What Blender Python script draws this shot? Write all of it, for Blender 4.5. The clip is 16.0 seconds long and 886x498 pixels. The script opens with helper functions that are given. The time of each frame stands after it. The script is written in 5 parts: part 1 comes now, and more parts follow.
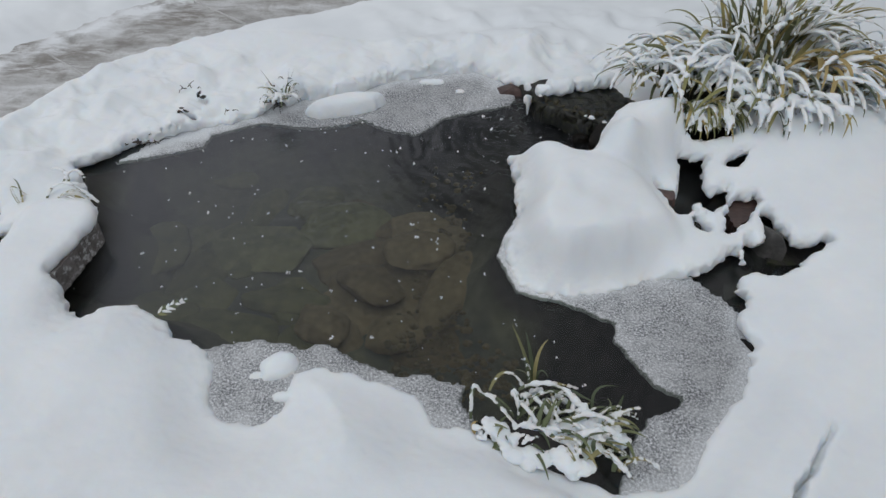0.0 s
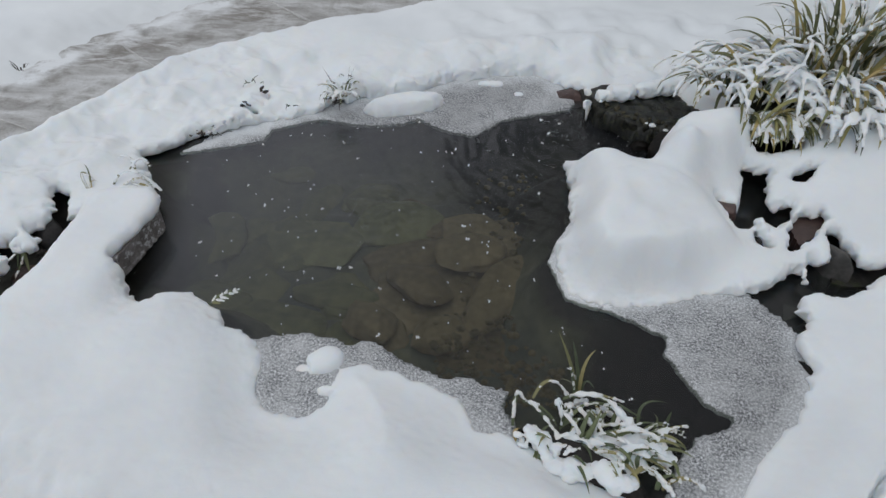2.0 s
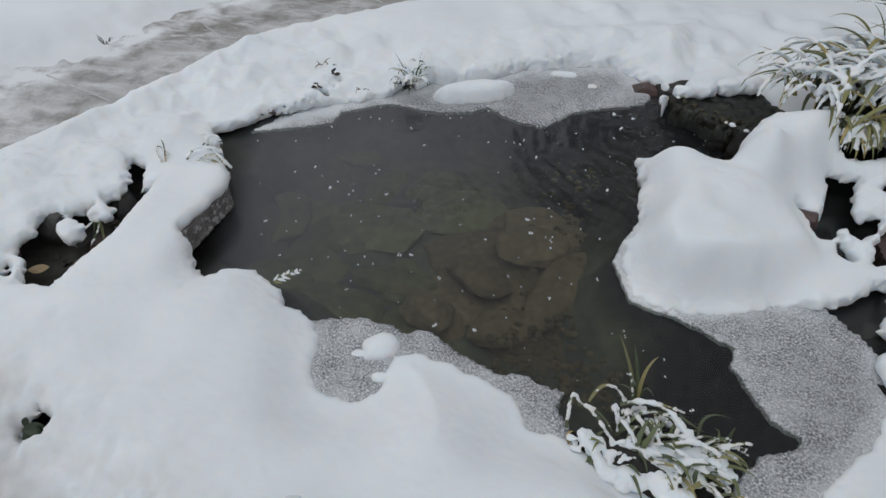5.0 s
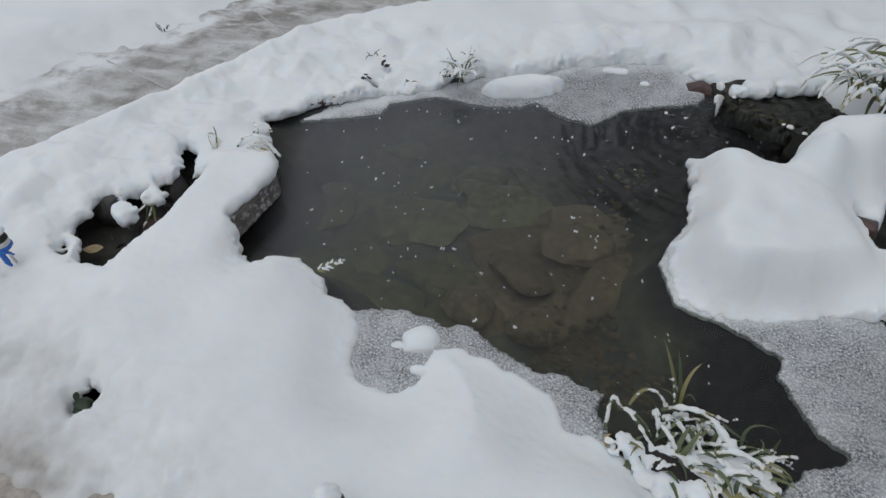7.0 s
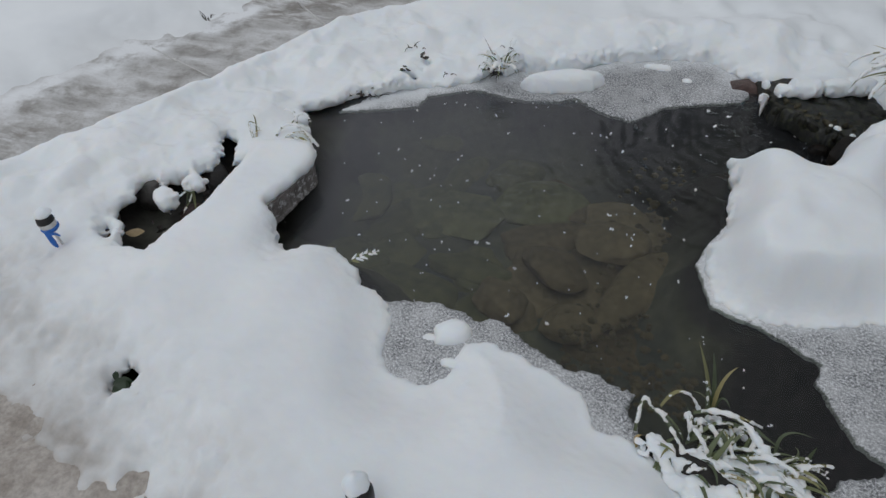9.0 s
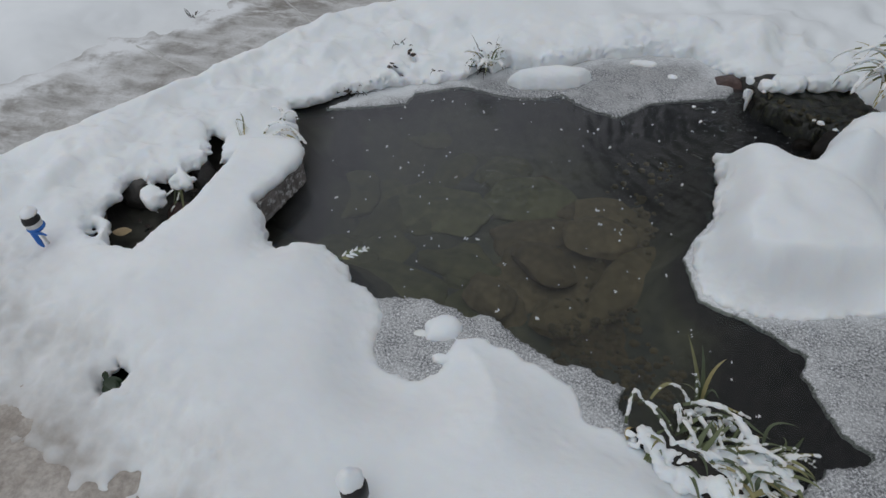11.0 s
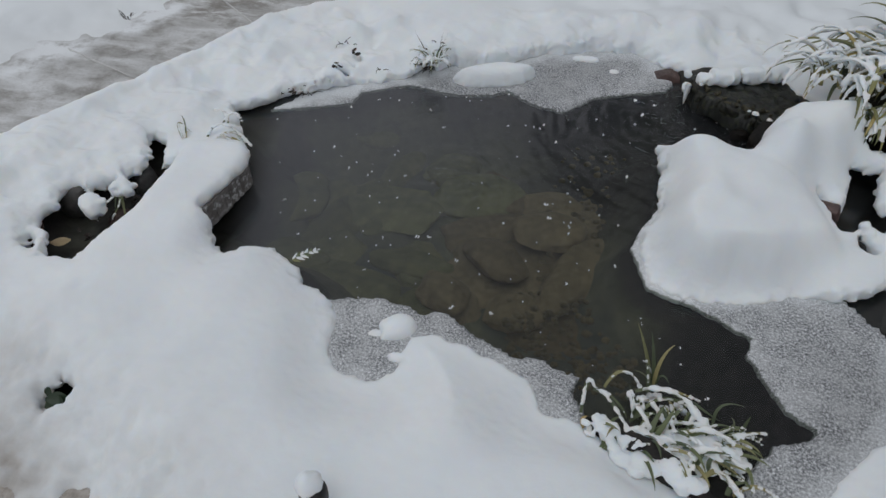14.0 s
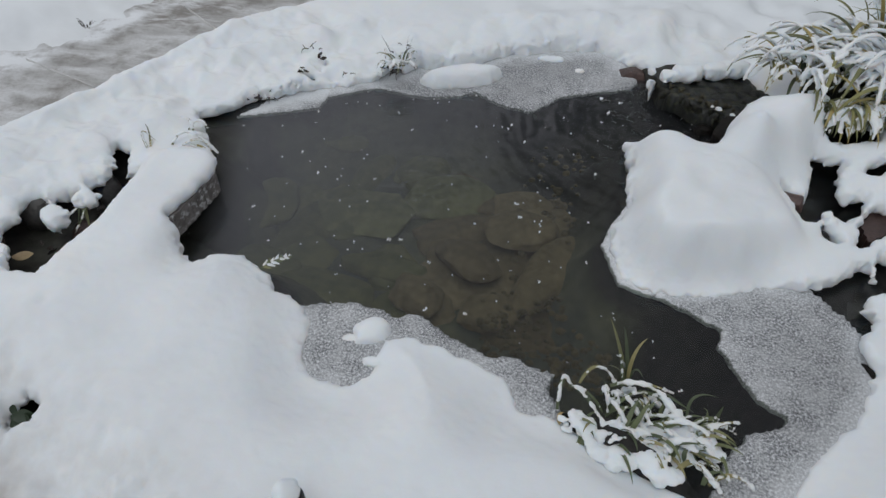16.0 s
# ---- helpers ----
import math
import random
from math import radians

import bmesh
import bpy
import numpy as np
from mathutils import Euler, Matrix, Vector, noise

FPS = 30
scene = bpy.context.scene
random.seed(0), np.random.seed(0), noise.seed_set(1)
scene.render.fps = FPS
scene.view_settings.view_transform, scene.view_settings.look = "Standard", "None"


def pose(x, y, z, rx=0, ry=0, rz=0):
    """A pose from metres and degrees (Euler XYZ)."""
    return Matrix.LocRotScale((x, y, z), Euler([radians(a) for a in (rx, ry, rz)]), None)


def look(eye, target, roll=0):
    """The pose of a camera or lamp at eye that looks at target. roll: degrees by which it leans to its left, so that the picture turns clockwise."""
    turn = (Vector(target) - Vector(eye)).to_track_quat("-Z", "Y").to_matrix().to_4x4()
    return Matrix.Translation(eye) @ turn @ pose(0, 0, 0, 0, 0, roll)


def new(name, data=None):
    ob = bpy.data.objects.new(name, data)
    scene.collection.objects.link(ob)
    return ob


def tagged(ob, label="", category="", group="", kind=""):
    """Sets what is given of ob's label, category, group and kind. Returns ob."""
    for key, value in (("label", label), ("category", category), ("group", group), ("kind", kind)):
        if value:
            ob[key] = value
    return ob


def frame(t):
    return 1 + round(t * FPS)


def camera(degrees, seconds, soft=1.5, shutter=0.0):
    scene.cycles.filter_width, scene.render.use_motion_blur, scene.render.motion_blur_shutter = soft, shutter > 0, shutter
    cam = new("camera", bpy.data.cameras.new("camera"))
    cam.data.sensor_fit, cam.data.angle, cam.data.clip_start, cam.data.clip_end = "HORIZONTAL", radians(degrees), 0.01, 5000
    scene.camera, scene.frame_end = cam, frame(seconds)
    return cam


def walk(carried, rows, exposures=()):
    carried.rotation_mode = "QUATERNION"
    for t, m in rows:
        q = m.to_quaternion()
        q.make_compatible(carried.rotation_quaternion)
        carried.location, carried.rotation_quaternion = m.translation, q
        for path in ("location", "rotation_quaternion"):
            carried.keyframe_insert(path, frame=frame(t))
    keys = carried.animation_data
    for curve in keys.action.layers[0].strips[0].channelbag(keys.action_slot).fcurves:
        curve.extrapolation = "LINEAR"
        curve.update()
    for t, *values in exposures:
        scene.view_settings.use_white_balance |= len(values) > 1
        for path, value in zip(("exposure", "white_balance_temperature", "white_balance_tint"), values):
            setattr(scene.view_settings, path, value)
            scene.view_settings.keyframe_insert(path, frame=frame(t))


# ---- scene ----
cam = camera(66.2, 16.0)
PATH = [
    (0, (0.000, 0.000, 1.450), (0.0000, 1.4878, 0.1134), 2.07),
    (0.5, (0.005, 0.003, 1.451), (-0.0253, 1.4900, 0.1144), 1.83),
    (1, (0.005, 0.004, 1.450), (-0.0535, 1.4915, 0.1136), 1.65),
    (1.5, (0.005, 0.005, 1.452), (-0.0825, 1.4892, 0.1138), 1.44),
    (2, (0.004, 0.009, 1.450), (-0.1479, 1.4867, 0.1112), 0.95),
    (2.5, (-0.001, 0.023, 1.445), (-0.1882, 1.4902, 0.0991), 0.84),
    (3, (-0.002, 0.017, 1.450), (-0.2271, 1.4764, 0.1017), 0.51),
    (3.5, (-0.000, 0.021, 1.448), (-0.2518, 1.4726, 0.0958), 0.24),
    (4, (-0.003, 0.027, 1.446), (-0.2798, 1.4682, 0.0878), 0.11),
    (6.5, (-0.010, 0.041, 1.442), (-0.4080, 1.4323, 0.0615), -1.07),
    (7, (-0.012, 0.041, 1.443), (-0.4472, 1.4190, 0.0609), -1.41),
    (7.5, (-0.010, 0.042, 1.440), (-0.4734, 1.4095, 0.0564), -1.70),
    (8, (-0.013, 0.044, 1.441), (-0.4978, 1.3994, 0.0524), -1.99),
    (8.5, (-0.015, 0.048, 1.442), (-0.5249, 1.3885, 0.0484), -2.30),
    (9, (-0.016, 0.040, 1.446), (-0.5377, 1.3744, 0.0503), -2.34),
    (11.5, (-0.028, 0.030, 1.447), (-0.4941, 1.3768, 0.0434), -1.39),
    (12, (-0.030, 0.030, 1.446), (-0.4750, 1.3818, 0.0411), -0.91),
    (12.5, (-0.030, 0.027, 1.447), (-0.4337, 1.3915, 0.0415), -0.03),
    (13, (-0.030, 0.028, 1.447), (-0.4146, 1.3975, 0.0403), 0.13),
    (13.5, (-0.027, 0.027, 1.444), (-0.3881, 1.4040, 0.0393), 0.25),
    (14, (-0.025, 0.027, 1.443), (-0.3692, 1.4095, 0.0395), 0.29),
    (14.5, (-0.026, 0.026, 1.443), (-0.3543, 1.4137, 0.0404), 0.38),
    (15, (-0.023, 0.025, 1.439), (-0.3282, 1.4211, 0.0402), 0.47),
    (15.5, (-0.021, 0.027, 1.437), (-0.3060, 1.4281, 0.0395), 0.60),
    (16, (-0.021, 0.026, 1.436), (-0.2903, 1.4336, 0.0408), 0.72),
]
walk(cam, [(t, look(eye, target, roll)) for t, eye, target, roll in PATH], [(0.0, 0.18), (4.0, 0.16), (6.5, 0.11), (7.5, 0.08), (9.0, 0.01), (11.5, -0.01), (14.0, -0.01), (14.5, 0.03), (15.0, 0.15), (15.5, 0.18), (16.0, 0.13)])

# ---- light ----
world = bpy.data.worlds.new("overcast_sky")
scene.world = world
world.use_nodes = True
wt = world.node_tree
sky = wt.nodes.new("ShaderNodeTexSky")
sky.sky_type, sky.sun_disc = "NISHITA", False
sky.sun_elevation, sky.sun_rotation = radians(72), radians(200)
sky.air_density, sky.dust_density = 1.0, 4.0
grey = wt.nodes.new("ShaderNodeHueSaturation")
grey.inputs["Saturation"].default_value = 0.36
wt.links.new(sky.outputs[0], grey.inputs["Color"])
cloud = wt.nodes.new("ShaderNodeMix")
cloud.data_type = "RGBA"
cloud.inputs[0].default_value = 0.75
cloud.inputs[7].default_value = (6.75, 6.75, 7.10, 1)
wt.links.new(grey.outputs[0], cloud.inputs[6])
wt.links.new(cloud.outputs[2], wt.nodes["Background"].inputs[0])
wt.nodes["Background"].inputs[1].default_value = 0.083
sun = new("sun", bpy.data.lights.new("sun", "SUN"))
sun.data.energy, sun.data.angle, sun.data.color = 0.34, radians(40), (0.84, 0.985, 1.02)
SD = Vector((math.sin(radians(200)) * math.cos(radians(72)), math.cos(radians(200)) * math.cos(radians(72)), math.sin(radians(72))))
sun.matrix_world = look(SD * 20, (0, 0, 0))


# ---- materials ----
def node(nt, kind, **values):
    n = nt.nodes.new(kind)
    for key, value in values.items():
        if key in n.inputs:
            n.inputs[key].default_value = value
    return n


def material(name, rough=0.8):
    m = bpy.data.materials.new(name)
    m.use_nodes = True
    nt = m.node_tree
    b = nt.nodes["Principled BSDF"]
    b.inputs["Roughness"].default_value = rough
    return m, nt, b


def coords(nt, stretch=(1, 1, 1), turn=0.0):
    tc = nt.nodes.new("ShaderNodeTexCoord")
    mp = nt.nodes.new("ShaderNodeMapping")
    mp.inputs["Scale"].default_value = stretch
    mp.inputs["Rotation"].default_value = (0, 0, radians(turn))
    nt.links.new(tc.outputs["Object"], mp.inputs["Vector"])
    return mp.outputs["Vector"]


def noisy(nt, vec, scale, detail=4.0, rough=0.55, warp=0.0):
    n = node(nt, "ShaderNodeTexNoise", Scale=scale, Detail=detail, Roughness=rough, Distortion=warp)
    nt.links.new(vec, n.inputs["Vector"])
    return n.outputs["Fac"]


def ramp(nt, fac, stops):
    r = nt.nodes.new("ShaderNodeValToRGB")
    while len(r.color_ramp.elements) < len(stops):
        r.color_ramp.elements.new(0.5)
    for e, (at, c) in zip(r.color_ramp.elements, stops):
        e.position, e.color = at, (*c, 1)
    nt.links.new(fac, r.inputs["Fac"])
    return r.outputs["Color"]


def blend(nt, fac, a, b, kind="MIX"):
    m = nt.nodes.new("ShaderNodeMix")
    m.data_type, m.blend_type = "RGBA", kind
    for socket, value in ((m.inputs[0], fac), (m.inputs[6], a), (m.inputs[7], b)):
        if hasattr(value, "links"):
            nt.links.new(value, socket)
        else:
            socket.default_value = value
    return m.outputs[2]


def bumped(nt, b, height, strength, distance):
    n = node(nt, "ShaderNodeBump", Strength=strength, Distance=distance)
    nt.links.new(height, n.inputs["Height"])
    nt.links.new(n.outputs[0], b.inputs["Normal"])
    return n


def make_snow(name="snow", deep=0.8):
    m, nt, b = material(name, 0.75)
    v = coords(nt)
    big, fine = noisy(nt, v, 3.0, 3), noisy(nt, v, 140.0, 5, 0.7)
    c = ramp(nt, big, [(0.3, (0.77, 0.808, 0.84)), (0.7, (0.845, 0.88, 0.905))])
    dirt = nt.nodes.new("ShaderNodeAttribute")
    dirt.attribute_name = "dirt"
    soil = noisy(nt, v, 4.5, 6, 0.6)
    amount = nt.nodes.new("ShaderNodeMath")
    amount.operation = "MULTIPLY"
    nt.links.new(dirt.outputs["Fac"], amount.inputs[0])
    nt.links.new(ramp(nt, soil, [(0.32, (1, 1, 1)), (0.66, (0.16, 0.16, 0.16))]), amount.inputs[1])
    amount.use_clamp = True
    c = blend(nt, amount.outputs[0], c, (0.36, 0.335, 0.31, 1))
    nt.links.new(c, b.inputs["Base Color"])
    b.inputs["Specular IOR Level"].default_value = 0.25
    mid = noisy(nt, v, 22.0, 4, 0.6)
    add = nt.nodes.new("ShaderNodeMath")
    add.operation = "MULTIPLY_ADD"
    add.inputs[1].default_value = 0.35
    nt.links.new(fine, add.inputs[0])
    nt.links.new(mid, add.inputs[2])
    bumped(nt, b, add.outputs[0], 0.20, 0.006)
    b.inputs["Subsurface Weight"].default_value = deep
    b.inputs["Subsurface Radius"].default_value = (0.012, 0.014, 0.016)
    b.inputs["Subsurface Scale"].default_value = 1.0
    return m


def make_ice():
    m, nt, b = material("frozen_slush", 0.5)
    v = coords(nt)
    grain = noisy(nt, v, 150.0, 5, 0.85)
    patch = noisy(nt, v, 11.0, 5, 0.7)
    wide = noisy(nt, v, 3.2, 2, 0.5)
    fine = ramp(nt, grain, [(0.40, (0.055, 0.058, 0.064)), (0.50, (0.30, 0.31, 0.325)), (0.60, (0.82, 0.84, 0.86))])
    dust = ramp(nt, patch, [(0.42, (0, 0, 0)), (0.74, (0.7, 0.7, 0.7))])
    c = blend(nt, dust, fine, (0.66, 0.675, 0.69, 1))
    pale = ramp(nt, wide, [(0.35, (0.78, 0.78, 0.78)), (0.65, (1.0, 1.0, 1.0))])
    c = blend(nt, 1.0, c, pale, "MULTIPLY")
    blown = nt.nodes.new("ShaderNodeAttribute")
    blown.attribute_name = "dust"
    c = blend(nt, blown.outputs["Fac"], c, (0.82, 0.85, 0.875, 1))
    nt.links.new(c, b.inputs["Base Color"])
    bumped(nt, b, grain, 0.5, 0.004)
    return m


def make_water(name="pond_water", swell=0.0012, silty=(0.42, 0.06)):
    m = bpy.data.materials.new(name)
    m.use_nodes = True
    nt = m.node_tree
    nt.nodes.clear()
    out = nt.nodes.new("ShaderNodeOutputMaterial")
    clear = nt.nodes.new("ShaderNodeBsdfTransparent")
    clear.inputs["Color"].default_value = (0.68, 0.71, 0.66, 1)
    gloss = nt.nodes.new("ShaderNodeBsdfGlossy")
    gloss.inputs["Roughness"].default_value = 0.04
    mix = nt.nodes.new("ShaderNodeMixShader")
    fres = nt.nodes.new("ShaderNodeFresnel")
    fres.inputs["IOR"].default_value = 1.36
    v = coords(nt)
    calm = noisy(nt, v, 14.0, 3, 0.5)
    bump = node(nt, "ShaderNodeBump", Strength=1.0, Distance=swell)
    nt.links.new(calm, bump.inputs["Height"])
    nt.links.new(bump.outputs[0], gloss.inputs["Normal"])
    nt.links.new(bump.outputs[0], fres.inputs["Normal"])
    nt.links.new(fres.outputs[0], mix.inputs[0])
    # diffuse veil: silt, with the grey of the reflected sky put in
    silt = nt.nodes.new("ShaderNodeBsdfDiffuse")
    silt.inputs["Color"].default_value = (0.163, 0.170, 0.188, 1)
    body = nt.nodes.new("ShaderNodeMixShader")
    # real silt plus painted sky haze, thicker north-west than before the fall
    haze = nt.nodes.new("ShaderNodeMapRange")
    haze.interpolation_type = "SMOOTHSTEP"
    haze.inputs["From Min"].default_value, haze.inputs["From Max"].default_value = -1.15, 0.25
    haze.inputs["To Min"].default_value, haze.inputs["To Max"].default_value = silty
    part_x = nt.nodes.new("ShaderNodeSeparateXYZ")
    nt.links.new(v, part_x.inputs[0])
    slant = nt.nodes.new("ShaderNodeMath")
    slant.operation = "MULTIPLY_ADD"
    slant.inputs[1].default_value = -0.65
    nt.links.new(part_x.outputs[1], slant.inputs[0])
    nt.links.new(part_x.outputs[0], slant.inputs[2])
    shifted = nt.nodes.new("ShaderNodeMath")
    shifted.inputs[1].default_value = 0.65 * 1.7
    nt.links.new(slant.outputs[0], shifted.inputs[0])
    nt.links.new(shifted.outputs[0], haze.inputs["Value"])
    # veil taken off close beside the slab, painting in its dark reflection
    slab_shade = nt.nodes.new("ShaderNodeMapRange")
    slab_shade.interpolation_type = "SMOOTHSTEP"
    slab_shade.inputs["From Min"].default_value, slab_shade.inputs["From Max"].default_value = -1.09 + 0.435, -0.94 + 0.435
    slab_shade.inputs["To Min"].default_value, slab_shade.inputs["To Max"].default_value = 0.0, 1.0
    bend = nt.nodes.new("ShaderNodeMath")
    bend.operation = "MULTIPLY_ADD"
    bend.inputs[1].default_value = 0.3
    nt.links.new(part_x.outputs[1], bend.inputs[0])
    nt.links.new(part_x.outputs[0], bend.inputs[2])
    nt.links.new(bend.outputs[0], slab_shade.inputs["Value"])
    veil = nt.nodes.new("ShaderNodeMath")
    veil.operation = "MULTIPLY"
    nt.links.new(haze.outputs[0], veil.inputs[0])
    nt.links.new(slab_shade.outputs[0], veil.inputs[1])
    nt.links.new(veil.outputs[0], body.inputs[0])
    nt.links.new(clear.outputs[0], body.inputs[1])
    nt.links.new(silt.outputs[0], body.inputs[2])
    nt.links.new(body.outputs[0], mix.inputs[1])
    nt.links.new(gloss.outputs[0], mix.inputs[2])
    nt.links.new(mix.outputs[0], out.inputs["Surface"])
    return m


def make_rock(name, dark, light, rough=0.6, scale=9.0, moss=None, mud_shade=False):
    m, nt, b = material(name, rough)
    v = coords(nt)
    n1, n2 = noisy(nt, v, scale, 6, 0.65), noisy(nt, v, scale * 7, 4, 0.6)
    c = ramp(nt, n1, [(0.3, dark), (0.7, light)])
    c = blend(nt, 0.35, c, ramp(nt, n2, [(0.35, (0.2, 0.2, 0.2)), (0.65, (1, 1, 1))]), "MULTIPLY")
    if moss:
        f = ramp(nt, noisy(nt, v, scale * 2.2, 5, 0.7), [(0.52, (0, 0, 0)), (0.62, (1, 1, 1))])
        c = blend(nt, f, c, (*moss, 1))
    info = nt.nodes.new("ShaderNodeObjectInfo")
    tone = ramp(nt, info.outputs["Random"], [(0.0, (0.65, 0.63, 0.6)), (1.0, (1.0, 1.0, 1.0))])
    c = blend(nt, 1.0, c, tone, "MULTIPLY")
    if mud_shade:
        # wet mud, with shade painted on the bed beside the slab
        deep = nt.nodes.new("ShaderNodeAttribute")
        deep.attribute_name = "mud_shade"
        dark_bed = ramp(nt, n2, [(0.35, (0.008, 0.007, 0.006)), (0.7, (0.028, 0.025, 0.023))])
        c = blend(nt, deep.outputs["Fac"], c, dark_bed)
    nt.links.new(c, b.inputs["Base Color"])
    bumped(nt, b, n2, 0.5, 0.006)
    return m


def make_slush(name="slushy_path", tint=(1, 1, 1)):
    m, nt, b = material(name, 0.55)
    v = coords(nt, (1.0, 3.6, 1.0), -56)
    w = coords(nt)
    streak, lump, fine = noisy(nt, v, 3.2, 6, 0.62, 0.4), noisy(nt, w, 9.0, 5, 0.65), noisy(nt, w, 90.0, 4, 0.7)
    c = ramp(nt, streak, [(0.30, (0.27, 0.265, 0.255)), (0.45, (0.43, 0.43, 0.425)), (0.62, (0.62, 0.63, 0.64))])
    d = ramp(nt, lump, [(0.33, (0.46, 0.43, 0.39)), (0.50, (1, 1, 1))])
    c = blend(nt, 0.7, c, d, "MULTIPLY")
    grit = ramp(nt, fine, [(0.36, (0.62, 0.60, 0.57)), (0.5, (1, 1, 1))])
    c = blend(nt, 0.8, blend(nt, 0.45, c, grit, "MULTIPLY"), (*tint, 1), "MULTIPLY")
    brown = nt.nodes.new("ShaderNodeAttribute")
    brown.attribute_name = "churned"
    dirty = nt.nodes.new("ShaderNodeMath")
    dirty.operation = "MULTIPLY"
    dirty.use_clamp = True
    nt.links.new(brown.outputs["Fac"], dirty.inputs[0])
    nt.links.new(ramp(nt, noisy(nt, v, 9.0, 6, 0.7), [(0.44, (1, 1, 1)), (0.56, (0, 0, 0))]), dirty.inputs[1])
    c = blend(nt, dirty.outputs[0], c, (0.215, 0.200, 0.180, 1))
    # thin snow left lying towards the far side
    cover = nt.nodes.new("ShaderNodeAttribute")
    cover.attribute_name = "cover"
    thin = nt.nodes.new("ShaderNodeMath")
    thin.operation = "MULTIPLY"
    thin.use_clamp = True
    nt.links.new(cover.outputs["Fac"], thin.inputs[0])
    nt.links.new(ramp(nt, lump, [(0.36, (0.25, 0.25, 0.25)), (0.56, (1.3, 1.3, 1.3))]), thin.inputs[1])
    c = blend(nt, thin.outputs[0], c, (0.78, 0.805, 0.83, 1))
    nt.links.new(c, b.inputs["Base Color"])
    bumped(nt, b, streak, 0.6, 0.02)
    return m


def make_leaf(name, stops, rough=0.5):
    m, nt, b = material(name, rough)
    info = nt.nodes.new("ShaderNodeObjectInfo")
    c = ramp(nt, info.outputs["Random"], stops)
    v = coords(nt, (1, 1, 1))
    g = ramp(nt, noisy(nt, v, 60.0, 3), [(0.3, (0.6, 0.6, 0.55)), (0.7, (1, 1, 1))])
    nt.links.new(blend(nt, 0.6, c, g, "MULTIPLY"), b.inputs["Base Color"])
    return m


def make_plain(name, colour, rough=0.5, scale=40.0, amount=0.3):
    m, nt, b = material(name, rough)
    n = noisy(nt, coords(nt), scale, 4, 0.6)
    low = tuple(v * (1 - amount) for v in colour)
    nt.links.new(ramp(nt, n, [(0.3, low), (0.7, colour)]), b.inputs["Base Color"])
    bumped(nt, b, n, 0.2, 0.002)
    return m


LAWN = make_snow("lawn_snow", 0.0)
SNOW, ICE, WATER, SLUSH = make_snow(), make_ice(), make_water(), make_slush()
SAND = make_rock("sandy_slush", (0.33, 0.295, 0.26), (0.60, 0.565, 0.53), 0.75, 11.0)
# near-black rock; under the slab and at the fall it stands for shade
BLACKROCK = make_rock("near_black_rock", (0.005, 0.005, 0.005), (0.024, 0.019, 0.015), 0.55, 14.0)
BLACKROCK.node_tree.nodes["Principled BSDF"].inputs["Specular IOR Level"].default_value = 0.2
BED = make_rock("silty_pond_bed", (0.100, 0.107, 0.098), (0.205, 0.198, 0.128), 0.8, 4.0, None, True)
BEDSTONE = make_rock("algae_covered_stone", (0.210, 0.168, 0.102), (0.330, 0.252, 0.150), 0.85, 5.0)
GRAVEL = make_rock("bed_gravel", (0.10, 0.08, 0.05), (0.32, 0.26, 0.15), 0.8, 30.0)
LEDGEROCK = make_rock("wet_grey_green_ledge", (0.006, 0.007, 0.007), (0.030, 0.034, 0.030), 0.45, 22.0, (0.045, 0.048, 0.024))
WETROCK = make_rock("wet_dark_rock", (0.010, 0.0095, 0.009), (0.055, 0.050, 0.046), 0.4, 11.0, (0.035, 0.040, 0.018))
MOSSROCK = make_rock("mossy_rock", (0.007, 0.007, 0.005), (0.030, 0.030, 0.020), 0.7, 30.0, (0.045, 0.050, 0.022))
TUFTMOSS = make_rock("moss_and_grit", (0.022, 0.020, 0.012), (0.13, 0.115, 0.065), 0.8, 40.0)
REDROCK = make_rock("red_brown_rock", (0.05, 0.030, 0.027), (0.16, 0.10, 0.09), 0.45, 13.0)
GREYROCK = make_rock("grey_rock", (0.05, 0.050, 0.050), (0.15, 0.145, 0.142), 0.55, 12.0)
SILTSTONE = make_rock("silt_covered_stone", (0.172, 0.178, 0.100), (0.275, 0.262, 0.132), 0.85, 4.0)
SLABROCK = make_rock("frosted_slab_stone", (0.14, 0.125, 0.12), (0.38, 0.36, 0.355), 0.7, 20.0, (0.66, 0.68, 0.70))
LEAF = make_leaf("sedge_leaf", [(0.0, (0.055, 0.072, 0.045)), (0.35, (0.15, 0.165, 0.075)), (0.70, (0.27, 0.26, 0.10)), (1.0, (0.46, 0.36, 0.14))])
GREENLEAF = make_leaf("iris_leaf", [(0.0, (0.075, 0.10, 0.055)), (0.7, (0.16, 0.19, 0.09)), (1.0, (0.36, 0.31, 0.14))])
EVERGREEN = make_leaf("evergreen_leaf", [(0.0, (0.018, 0.035, 0.016)), (1.0, (0.035, 0.06, 0.028))])
# dark colour that stands for the shade inside the sedge
SHADECORE = make_rock("dark_shade_core", (0.010, 0.011, 0.006), (0.06, 0.058, 0.030), 0.9, 45.0)
STRAW = make_leaf("straw_leaf", [(0.0, (0.30, 0.23, 0.08)), (1.0, (0.48, 0.36, 0.16))])
DEADLEAF = make_leaf("dead_leaf", [(0.0, (0.40, 0.30, 0.17)), (1.0, (0.46, 0.35, 0.21))])
TWIG = make_plain("dark_twig", (0.045, 0.035, 0.028), 0.8)
BLACK = make_plain("black_plastic", (0.009, 0.009, 0.010), 0.55)
WHITE = make_plain("white_plastic", (0.70, 0.70, 0.69), 0.5)
BLUE = make_plain("blue_fabric", (0.03, 0.16, 0.55), 0.7)


